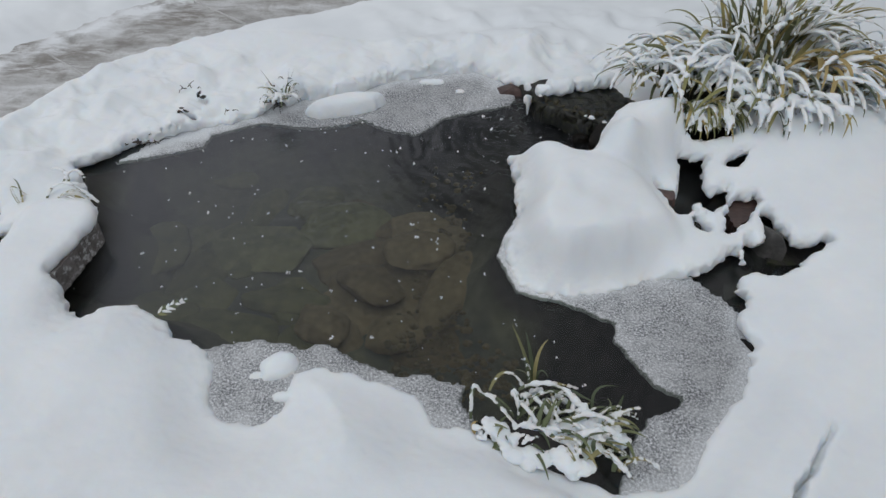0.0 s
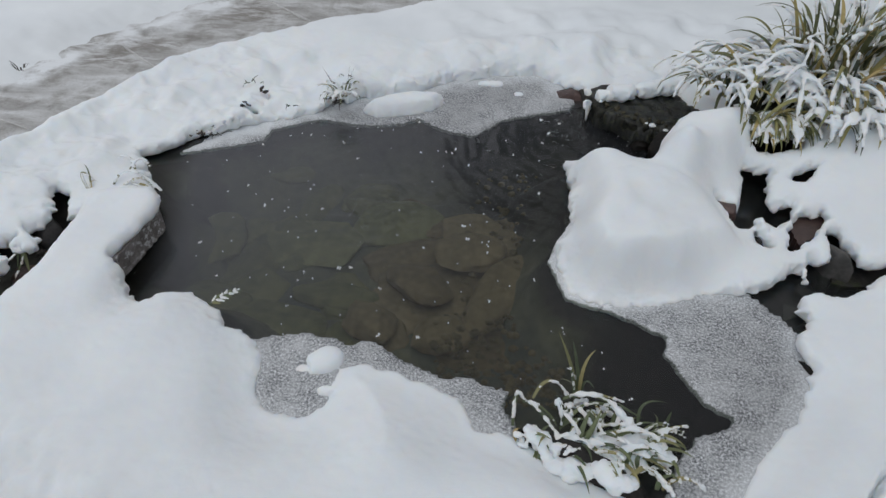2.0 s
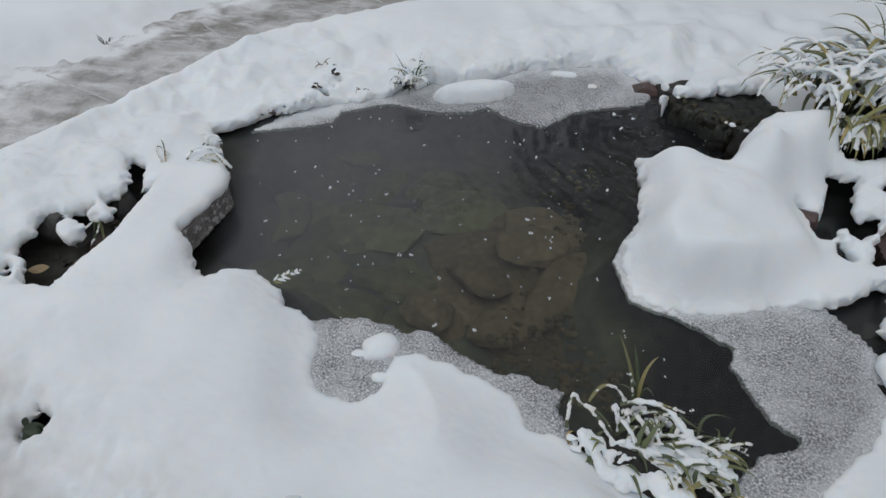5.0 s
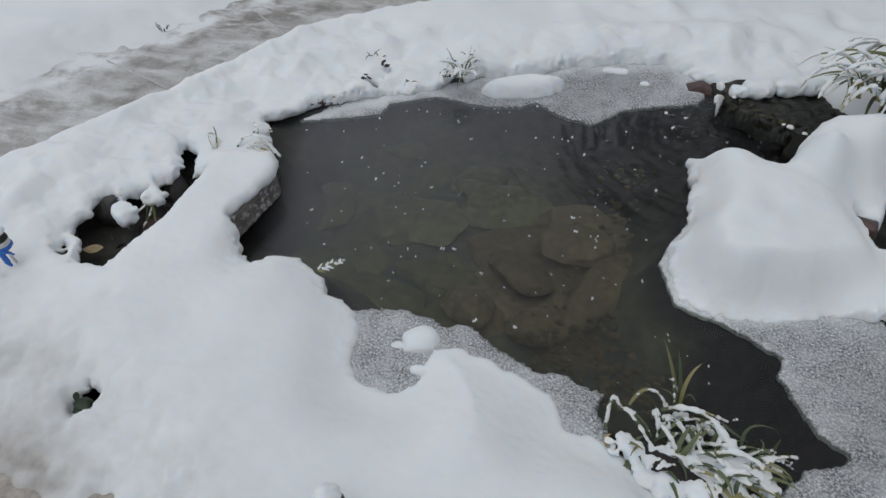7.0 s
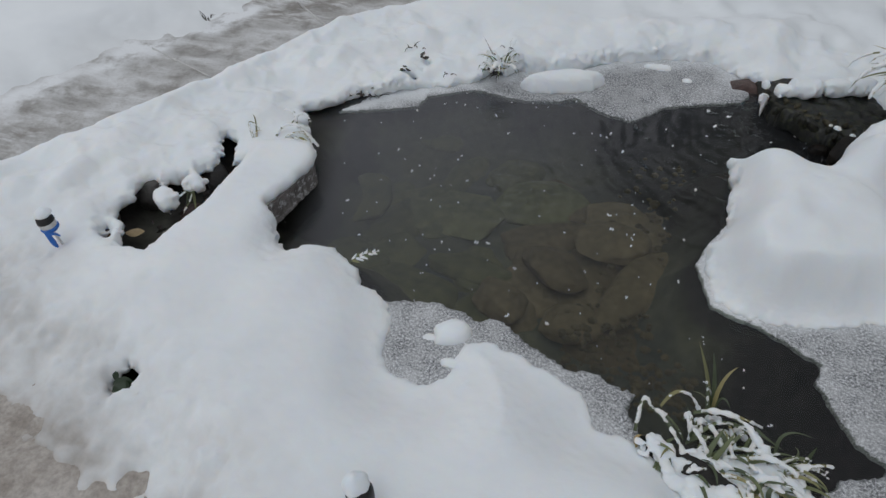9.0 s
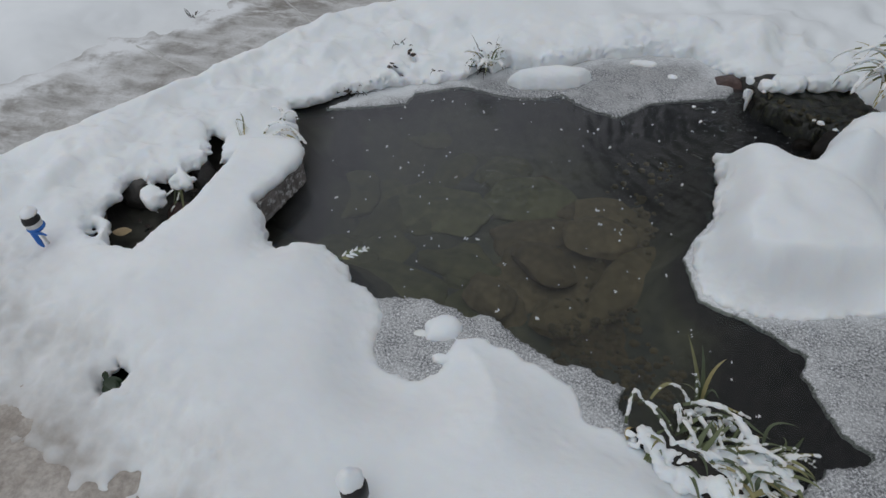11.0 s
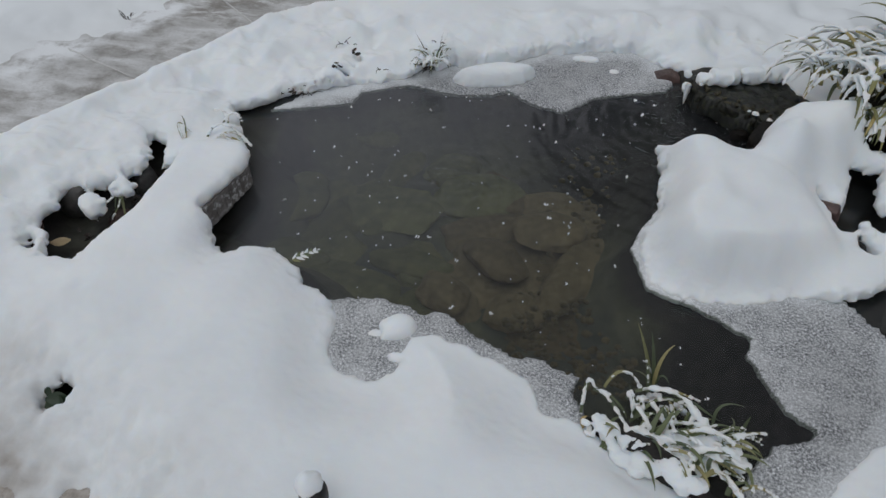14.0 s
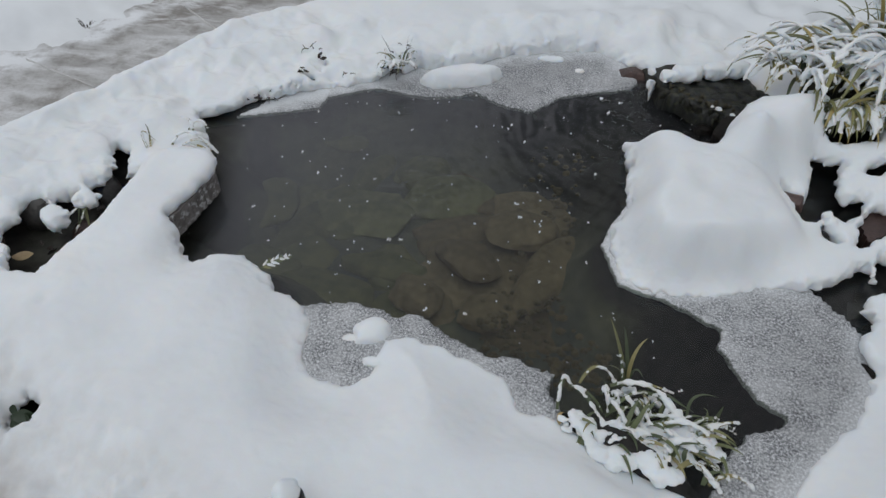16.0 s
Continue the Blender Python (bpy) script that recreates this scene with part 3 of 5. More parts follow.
def snow_height(x, y, d):
    """The top of the snow, without the two mounds and the slab."""
    wob, pond, holes, track, tread, beyond = openings(x, y)
    full = np.minimum(rounded(track, 0.05) * (1 - beyond) + smooth(0, 0.35, track) * beyond, smooth(0.0, 0.40, tread))
    thin = thin_shore(x, y)
    dp = -inside(POND, x, y)
    full = np.minimum(full, 1 - thin + thin * (0.12 + 0.88 * smooth(-0.02, 1.0, (dp + 0.006 * grid_noise(x, y, 12, 20)) / (0.16 + 0.10 * smooth(0.15, -0.1, x)))))
    near = smooth(0.0, 0.12, np.minimum(dp, holes + 0.04))
    z = 0.010 + full * (0.050 + 0.015 * near + 0.03 * smooth(0.0, 0.5, dp))
    bulge = lump(x, y, 1.60, 1.30, 0.75, 0.75, 0, 0.08, 2.5, 0.0) + lump(x, y, 1.40, 2.25, 0.75, 0.45, 10, 0.13, 2.5, 0.1)
    bulge += lump(x, y, -0.90, 1.08, 0.30, 0.26, 20, 0.05, 2.2, 0.0) + lump(x, y, -0.62, 0.72, 0.5, 0.4, 30, 0.03, 2, 0)
    bulge += lump(x, y, -0.05, 0.78, 0.42, 0.28, -10, 0.03, 2, 0.0)
    bulge += lump(x, y, -1.20, 1.00, 0.30, 0.30, 0, 0.05, 2.2, 0.0)
    bulge += lump(x, y, 0.30, 2.90, 0.5, 0.22, 5, 0.05, 2, 0.0) + lump(x, y, -0.62, 2.50, 0.12, 0.12, 0, 0.03, 2, 0.0)
    bulge += lump(x, y, 0.12, 2.84, 0.12, 0.06, 0, 0.02, 2, 0.0) + lump(x, y, -1.2, 1.78, 0.12, 0.12, 0, 0.03, 2, 0.0)
    z = z + bulge * full
    dr = np.minimum(track, tread)
    rough = smooth(1.9, 2.2, y) * smooth(0.5, 0.1, x) * smooth(2.9, 2.5, y) + smooth(-1.3, -1.45, x) * smooth(-2.5, -2.1, x) * smooth(1.0, 1.2, y) * smooth(2.6, 2.2, y)
    rough = rough + 0.85 * smooth(2.60, 2.75, y) * smooth(3.5, 3.1, y) * smooth(1.9, 1.3, x) * smooth(-0.6, 0.0, x)
    rough = np.clip(rough, 0, 1.3) * smooth(0.02, 0.1, dr) * smooth(-0.05, 0.05, along(PATH_FAR, x, y) - along(PATH_NEAR, x, y))
    muddle = smooth(0.7, 0.1, tread) * smooth(0.0, 0.1, d)
    calm = smooth(1.2, 0.6, np.hypot(x + 0.2, y - 1.7) - 0.9)
    z = z + full * (calm * (0.010 * grid_noise(x, y, 3.1, 11) + 0.003 * grid_noise(x, y, 9, 12)) + rough * (0.034 * grid_noise(x, y, 8, 13) + 0.014 * grid_noise(x, y, 17, 14) + 0.004 * grid_noise(x, y, 44, 16)))
    z = z + muddle * (0.013 * grid_noise(x, y, 4.5, 18) + 0.002 * grid_noise(x, y, 14, 19))
    z = z + 0.0010 * grid_noise(x, y, 60, 15)
    pit = np.random.RandomState(8)
    for k in range(34):
        px, py, pr, deep = pit.uniform(-1.6, 1.4), pit.choice([pit.uniform(0.6, 1.2), pit.uniform(2.5, 3.0)]), pit.uniform(0.012, 0.03), pit.uniform(0.003, 0.008)
        z = z - deep * full * np.exp(-((x - px) ** 2 + (y - py) ** 2) / pr**2)
    side = (x - 0.80) * 0.80 - (y - 0.765) * 0.60 + 0.007 * grid_noise(x, y, 22, 24) + 0.004 * grid_noise(x, y, 60, 25)
    reach = smooth(0.07, 0.05, along(CRACK, x, y)) * smooth(0.97, 0.93, y)
    z = z + full * reach * (0.008 * smooth(0.0, 0.012, side) * smooth(0.07, 0.02, side) - (0.025 + 0.055 * smooth(0.95, 0.80, y)) * np.exp(-((side / 0.0058) ** 2)))
    return z + 0.02 * smooth(3.5, 9, np.hypot(x, y)) * grid_noise(x, y, 0.6, 17)


def softened(a, sigma):
    """A plan of heights, softened by sigma cells."""
    n = int(3 * sigma)
    w = np.exp(-0.5 * (np.arange(-n, n + 1) / sigma) ** 2)
    w /= w.sum()
    p = np.pad(a, n, mode="edge")
    p = sum(w[k] * p[k : k + a.shape[0], :] for k in range(2 * n + 1))
    return sum(w[k] * p[:, k : k + a.shape[1]] for k in range(2 * n + 1))


def shell(f, xs, ys, zs):
    """The surface where a field over a box of cells is 0, one vertex a cell."""
    nx, ny, nz = f.shape
    neg = f < 0
    some, every = np.zeros((nx - 1, ny - 1, nz - 1), bool), np.ones((nx - 1, ny - 1, nz - 1), bool)
    corners = [(i, j, k) for i in (0, 1) for j in (0, 1) for k in (0, 1)]
    for i, j, k in corners:
        c = neg[i : nx - 1 + i, j : ny - 1 + j, k : nz - 1 + k]
        some |= c
        every &= c
    active = some & ~every
    I, J, K = np.nonzero(active)
    index = np.full(active.shape, -1, np.int64)
    index[I, J, K] = np.arange(len(I))
    val = {c: f[I + c[0], J + c[1], K + c[2]] for c in corners}
    total, count = np.zeros((len(I), 3)), np.zeros(len(I))
    for a in corners:
        for axis in range(3):
            if a[axis]:
                continue
            b = tuple(1 if m == axis else v for m, v in enumerate(a))
            cross = (val[a] < 0) != (val[b] < 0)
            t = np.where(cross, val[a] / np.where(cross, val[a] - val[b], 1), 0)
            p = np.array(a, float)[None, :] + np.eye(3)[axis][None, :] * t[:, None]
            total += p * cross[:, None]
            count += cross
    local = total / count[:, None]
    step = np.array([xs[1] - xs[0], ys[1] - ys[0], zs[1] - zs[0]])
    verts = np.stack([xs[I], ys[J], zs[K]], -1) + local * step
    quads = []
    for axis in range(3):
        hi, lo = [slice(None)] * 3, [slice(None)] * 3
        lo[axis], hi[axis] = slice(0, -1), slice(1, None)
        a, b = neg[tuple(lo)], neg[tuple(hi)]
        P = np.stack(np.nonzero(a != b), -1)
        u, v = [(1, 2), (2, 0), (0, 1)][axis]
        P = P[(P[:, u] > 0) & (P[:, v] > 0) & (P[:, u] < f.shape[u] - 1) & (P[:, v] < f.shape[v] - 1)]
        flip = ~a[tuple(P.T)]
        cells = []
        for du, dv in ((0, 0), (1, 0), (1, 1), (0, 1)):
            Q = P.copy()
            Q[:, u] -= du
            Q[:, v] -= dv
            cells.append(index[tuple(Q.T)])
        q = np.stack(cells, -1)
        q[flip] = q[flip][:, ::-1]
        quads.append(q)
    return verts, np.concatenate(quads)


def snow_body():
    """The snow round the pond as a solid with rounded, overhanging rims."""
    h = 0.0075
    xs, ys, zs = np.arange(-2.10, 1.64, h), np.arange(0.20, 2.96, h), np.arange(-0.045, 0.355, h)
    X, Y = np.meshgrid(xs, ys, indexing="ij")
    wob, pond, holes, track, tread, beyond = openings(X, Y)
    d = np.minimum(np.minimum(pond, holes), np.minimum(track, tread))
    H = snow_height(X, Y, d)
    A = softened((inside(MOUND_A, X, Y) > 0).astype(float), 3.8)
    core = (inside(MOUND_B, X, Y) > 0).astype(float)
    east = smooth(0.60, 0.74, X)
    B = softened(core, 4.2) * (1 - east) + softened(core, 7.0) * east
    gaps = -np.maximum(inside(GAP_A, X, Y), np.maximum(inside(GAP_B, X, Y), inside(GAP_C, X, Y)))
    gentle = softened(smooth(0.0, 0.15, gaps), 5.0)
    H = H + 0.105 * gentle * A + A * gentle * (0.011 * grid_noise(X, Y, 6, 71) + 0.007 * grid_noise(X, Y, 15, 72)) + 0.012 * softened((inside(MOUND_A, X, Y) > 0.10).astype(float), 9.0) + 0.178 * softened(smooth(-0.03, 0.10, gaps), 4.0) * B
    crust = smooth(1.64, 1.48, Y) * smooth(0.12, 0.22, X) * smooth(0.74, 0.62, X)
    H = H - crust * (1 - smooth(-0.01, 0.12, pond + 0.01 * grid_noise(X, Y, 20, 73))) * (H - 0.012)
    bottom = np.where(holes < pond, H - 0.055, 0.001 + 0.012 * grid_noise(X, Y, 6, 44))
    solid = np.clip(thin_shore(X, Y) + softened((inside(MOUND_A, X, Y) > -0.05).astype(float), 2.0) + smooth(2.45, 2.55, Y) * smooth(-0.62, -0.50, X) * smooth(0.27, 0.18, X), 0, 1)
    bottom = bottom * (1 - solid) - 0.03 * solid
    cap = softened((inside(SLAB_SNOW, X, Y) > 0.0).astype(float), 1.2)
    top = 0.135 + 0.006 * grid_noise(X, Y, 6, 51)
    slab = inside(SLAB_SNOW, X, Y) + 0.5 * wob
    south = smooth(1.25, 1.02, Y)
    on_slab = (slab > d) | (slab > 0)
    wide = inside(SLAB_SNOW, X, Y) > -0.03
    H = H + softened(np.where(wide, np.maximum(top * (1 - 0.12 * south) - H, 0), 0), 4.0)
    bottom = np.where(on_slab, np.minimum(0.083, H - 0.04), bottom)
    d = np.maximum(d, slab)
    for cx, cy, a, b, turn, foot, thick in PERCHED:
        e = inside(oval(cx, cy, a, b, turn), X, Y) + (0.5 if foot < 0 else 1.1) * wob
        new_place = (e > d) & (e > -0.03)
        d, H, bottom = np.where(new_place, e, d), np.where(new_place, foot + thick * (rounded(e, 0.85 * min(a, b)) if foot < 0 else 1.0), H), np.where(new_place, foot, bottom)
    rim = np.minimum(np.where(slab > 0, 0.019, np.where(holes < pond, 0.022, 0.036)), np.maximum((H - bottom) * 0.5, 0.004))
    rim = softened(rim, 2.0)
    f = np.empty((len(xs), len(ys), len(zs)), np.float32)
    near = smooth(0.10, 0.0, np.abs(d))
    calm_rim = np.where(on_slab, 0.5, 1.4) * (1 - 0.7 * thin_shore(X, Y))
    for k, z in enumerate(zs):
        lumps = 0.006 * grid_noise(X + 0.6 * z, Y - 0.7 * z, 30, 41) + 0.006 * grid_noise(X - 0.8 * z, Y + 0.5 * z, 75, 42)
        a, b = np.maximum(z - H, bottom - z) + rim, -d + rim + near * lumps * calm_rim
        f[:, :, k] = np.minimum(np.maximum(a, b), 0) + np.hypot(np.maximum(a, 0), np.maximum(b, 0)) - rim
    verts, quads = shell(f, xs, ys, zs)
    # crumbly grain along the rims
    i = np.clip(((verts[:, 0] - xs[0]) / h).astype(int), 0, len(xs) - 1)
    j = np.clip(((verts[:, 1] - ys[0]) / h).astype(int), 0, len(ys) - 1)
    crumb = (0.0001 + 0.0004 * (near * calm_rim)[i, j])[:, None] * np.random.RandomState(61).normal(0, 1, verts.shape)
    return verts + crumb, quads


def oval(cx, cy, a, b, turn=0.0, n=14):
    c, s = math.cos(radians(turn)), math.sin(radians(turn))
    return [(cx + a * math.cos(t) * c - b * math.sin(t) * s, cy + a * math.cos(t) * s + b * math.sin(t) * c) for t in (2 * math.pi * k / n for k in range(n))]


def soiled(x, y):
    """How dirty the snow is: trodden slush thrown up beside the paths."""
    wob, pond, holes, track, tread, beyond = openings(x, y)
    near = smooth(0.60, 0.0, tread) + 0.9 * smooth(0.12, 0.0, tread)
    side = smooth(0.45, 0.0, -inside(ROAD, x, y)) * smooth(0.2, 0.4, along(PATH_NEAR, x, y))
    return np.clip(0.70 * near + 0.18 * side, 0, 1.5)


XS, YS = steps(-3.0, 1.8, 0.018, 320.0), steps(-1.2, 4.2, 0.018, 320.0)
BODY = [(-2.093, 0.207), (1.625, 0.207), (1.625, 2.945), (-2.093, 2.945)]


def soil_snow(ob):
    co = np.empty(len(ob.data.vertices) * 3)
    ob.data.vertices.foreach_get("co", co)
    co = co.reshape(-1, 3)
    ob.data.attributes.new("dirt", "FLOAT", "POINT").data.foreach_set("value", soiled(co[:, 0], co[:, 1]))


ground = sheet("ground", XS, YS, lambda x, y: np.minimum(snow_edge(x, y), np.maximum(0.035 - inside(BODY, x, y), along(PATH_NEAR, x, y) - along(PATH_FAR, x, y))), lambda x, y, d: snow_height(x, y, snow_edge(x, y)) + 0.001 * (inside(BODY, x, y) > -0.05), LAWN, 0.002)
soil_snow(ground)
tagged(ground, "smooth white fresh snow lying over the garden", "snow", kind="structure")
bv, bq = snow_body()
mid = bv[bq].mean(axis=1)
bq = bq[along(PATH_NEAR, mid[:, 0], mid[:, 1]) < along(PATH_FAR, mid[:, 0], mid[:, 1])]
chain = list(range(len(bv)))


def root_of(k):
    while chain[k] != k:
        chain[k] = chain[chain[k]]
        k = chain[k]
    return k


for q in bq.tolist():
    first = root_of(q[0])
    for k in q[1:]:
        chain[root_of(k)] = first
owner = np.array([root_of(k) for k in range(len(bv))])[bq[:, 0]]
kinds, counts = np.unique(owner, return_counts=True)
for piece, size in zip(kinds, counts):
    if size < 60:
        continue
    used, flat = np.unique(bq[owner == piece].ravel(), return_inverse=True)
    main = size == counts.max()
    ob = mesh_object("snow_bank" if main else "snow_lump", bv[used], flat.reshape(-1, 4).tolist(), SNOW)
    soil_snow(ob)
    if main:
        tagged(ob, "deep soft white snow banks round the pond", "snow", kind="structure")
    else:
        tagged(ob, "rounded lump of soft snow lying apart from the bank", "snow", "loose snow lumps")


def bed_height(x, y, d):
    dp = inside(POND, x, y)
    z = -0.018 - 0.22 * smooth(-0.03, 0.24, dp) + 0.010 * grid_noise(x, y, 8, 21) + 0.006 * grid_noise(x, y, 30, 22)
    z = z + 0.0 * d
    low = np.maximum(inside(HOLLOW, x, y), np.maximum(inside(GAP_A, x, y), np.maximum(inside(GAP_B, x, y), inside(GAP_C, x, y))))
    z = z - 0.09 * smooth(-0.10, 0.0, low) * (1 - 0.5 * smooth(-1.15, -1.25, x)) - 0.15 * smooth(0.15, 0.4, x) * smooth(0.0, 0.2, dp)
    return z + lump(x, y, 0.27, 0.92, 0.24, 0.10, -25, 0.10, 2.2, 0.3)


def bed_edge(x, y):
    return inside([(-1.98, 0.50), (1.60, 0.50), (1.60, 2.90), (-1.30, 2.80), (-1.72, 2.0), (-1.98, 1.4)], x, y)


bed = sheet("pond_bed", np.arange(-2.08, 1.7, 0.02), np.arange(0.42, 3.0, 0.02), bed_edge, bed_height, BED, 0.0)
bc = np.empty(len(bed.data.vertices) * 3)
bed.data.vertices.foreach_get("co", bc)
bx, by, bz = bc.reshape(-1, 3).T
# wet soil, and a darker bed towards the fall and the east
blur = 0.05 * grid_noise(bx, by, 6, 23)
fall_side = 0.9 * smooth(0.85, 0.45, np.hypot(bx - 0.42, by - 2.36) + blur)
# the strip beside the slab paints its dark reflection into the bed
mud_shade = np.maximum(np.maximum(smooth(0.14, 0.34, bx + blur), fall_side), np.maximum(smooth(-0.11, -0.04, bz), np.maximum(smooth(-1.0, -1.08, bx + blur) * smooth(-1.20, -1.14, bx), 0.45 * smooth(-1.12, -1.22, bx))))
bed.data.attributes.new("mud_shade", "FLOAT", "POINT").data.foreach_set("value", mud_shade)
tagged(bed, "dark silty pond bed and wet soil banks", "pond bed", kind="structure")


def road_height(x, y, d):
    return 0.018 + 0.008 * grid_noise(x, y, 6, 31) + 0.007 * grid_noise(x, y, 19, 32) + 0.0 * d


road = sheet("path", np.arange(-4.6, 3.8, 0.025), np.arange(-1.9, 5.6, 0.025), lambda x, y: inside(ROAD, x, y) + 0.12, road_height, SLUSH, 0.03)
rc = np.empty(len(road.data.vertices) * 3)
road.data.vertices.foreach_get("co", rc)
rx, ry, rz = rc.reshape(-1, 3).T
left_over = smooth(0.14, -0.03, along(PATH_FAR, rx, ry) + 0.05 * grid_noise(rx, ry, 7, 33) + 0.03 * grid_noise(rx, ry, 21, 34)) + 0.12 * smooth(0.05, 0.6, grid_noise(rx, ry, 5, 35))
road.data.attributes.new("cover", "FLOAT", "POINT").data.foreach_set("value", np.clip(left_over, 0, 1.2))
far_half = smooth(0.45, 0.20, along(PATH_FAR, rx, ry)) * smooth(-0.2, 0.4, grid_noise(rx, ry, 3, 36)) + 0.10
road.data.attributes.new("churned", "FLOAT", "POINT").data.foreach_set("value", np.clip(far_half, 0, 1))
tagged(road, "trodden path of grey brown slush with wheel tracks", "path", kind="structure")
trodden = sheet("pavement", np.arange(-3.2, 0.0, 0.03), np.arange(-1.8, 1.1, 0.03), lambda x, y: inside(TRODDEN, x, y) + 0.2, road_height, SAND, 0.03)
tagged(trodden, "dirty trodden slush with sandy patches", "path", kind="structure")

SURFACE = [(-1.19, 0.70), (0.98, 0.70), (0.98, 1.33), (1.22, 1.48), (1.25, 1.75), (1.08, 2.08), (0.80, 2.25), (0.80, 2.85), (-1.32, 2.85), (-1.36, 1.98)]

# plain dark wall, unseen, added far behind the pond for its reflection
wall = mesh_object("wall_north", [(x, y, z) for z in (-0.2, 3.7) for x, y in ((-0.4, 7.0), (6.2, 7.0), (6.2, 7.3), (-0.4, 7.3))],
                   [(3, 2, 1, 0), (4, 5, 6, 7), (0, 1, 5, 4), (1, 2, 6, 5), (2, 3, 7, 6), (3, 0, 4, 7)], WETROCK)
wall.data.shade_flat()
tagged(wall, "unseen plain dark wall added for the pond water to mirror", "wall", kind="structure")

# unseen wall added to hold skylight off the right-hand snow
wall = mesh_object("wall_east", [(x, y, z) for z in (-0.2, 2.8) for x, y in ((3.7, -3.0), (4.0, -3.0), (4.0, 7.0), (3.7, 7.0))],
                   [(3, 2, 1, 0), (4, 5, 6, 7), (0, 1, 5, 4), (1, 2, 6, 5), (2, 3, 7, 6), (3, 0, 4, 7)], GREYROCK)
wall.data.shade_flat()
tagged(wall, "unseen plain grey wall added to dim the east bank", "wall", kind="structure")

# ---- ice and lumps of snow on it ----
ICE_EAST = [(0.28, 1.425), (0.42, 1.365), (0.50, 1.32), (0.49, 1.25), (0.54, 1.16), (0.575, 1.10), (0.64, 1.07), (0.615, 1.035), (0.53, 1.0), (0.48, 0.93),
            (0.42, 0.78), (0.56, 0.76), (0.72, 0.95), (0.86, 1.10), (0.90, 1.22), (0.865, 1.40), (0.79, 1.50), (0.74, 1.57), (0.60, 1.56), (0.4, 1.47)]
ICE_NORTH = [(-0.325, 2.36), (-0.25, 2.31), (-0.12, 2.28), (-0.01, 2.41), (0.12, 2.47), (0.26, 2.53), (0.29, 2.59), (0.26, 2.74), (0.1, 2.84), (-0.1, 2.82), (-0.30, 2.73), (-0.5, 2.58), (-0.75, 2.45), (-0.92, 2.32), (-0.92, 2.215), (-0.82, 2.272), (-0.743, 2.32), (-0.669, 2.308), (-0.56, 2.30), (-0.485, 2.30), (-0.40, 2.335), (-0.35, 2.375)]
ICE_SOUTH = [(-0.66, 1.17), (-0.58, 1.19), (-0.51, 1.212), (-0.43, 1.21), (-0.37, 1.185), (-0.32, 1.21), (-0.27, 1.185), (-0.21, 1.15), (-0.10, 1.105), (-0.02, 1.115),
             (0.01, 1.09), (0.075, 1.09), (0.06, 1.04), (0.10, 0.98), (0.09, 0.90), (-0.05, 0.90), (-0.1, 1.0), (-0.36, 1.04), (-0.40, 0.90), (-0.52, 0.90), (-0.66, 1.0)]
ICE_RIM = [(-1.20, 2.02), (-1.095, 2.056), (-0.996, 2.103), (-0.921, 2.134), (-0.905, 2.19), (-0.90, 2.30), (-1.04, 2.25), (-1.12, 2.18), (-1.14, 2.10)]
ICE_WEST = [(0.246, 1.788), (0.208, 1.712), (0.172, 1.60), (0.20, 1.498), (0.228, 1.435), (0.284, 1.412), (0.37, 1.40), (0.45, 1.365), (0.45, 1.5), (0.3, 1.7), (0.27, 1.9)]


def ice_sheet(poly, seed, snowy=0.5, reach=0.040):
    """A floating sheet of slush with a ragged rim, dusted with snow where it meets the bank."""
    xs = np.arange(min(p[0] for p in poly) - 0.03, max(p[0] for p in poly) + 0.03, 0.010)
    ys = np.arange(min(p[1] for p in poly) - 0.03, max(p[1] for p in poly) + 0.03, 0.010)
    ob = sheet("ice_sheet", xs, ys, lambda x, y: inside(poly, x, y) + 0.004 * grid_noise(x, y, 28, seed) + 0.004 * grid_noise(x, y, 70, seed + 1),
               lambda x, y, d: 0.004 + 0.003 * smooth(0, 0.02, d) + 0.0008 * grid_noise(x, y, 60, seed + 2), ICE, 0.014)
    co = np.empty(len(ob.data.vertices) * 3)
    ob.data.vertices.foreach_get("co", co)
    x, y, z = co.reshape(-1, 3).T
    bank_side = -snow_edge(x, y) + 0.014 * grid_noise(x, y, 22, seed + 3) + 0.010 * grid_noise(x, y, 60, seed + 4)
    ob.data.attributes.new("dust", "FLOAT", "POINT").data.foreach_set("value", snowy * smooth(reach, -0.005, bank_side))
    return tagged(ob, "grainy grey half-frozen slush ice floating along the snowy bank", "ice", "ice sheets")


for k, (poly, snowy, reach) in enumerate(((ICE_EAST, 0.35, 0.05), (ICE_NORTH, 0.55, 0.09), (ICE_SOUTH, 0.2, 0.04), (ICE_RIM, 0.8, 0.13), (ICE_WEST, 0.75, 0.10))):
    ice_sheet(poly, 900 + 10 * k, snowy, reach)


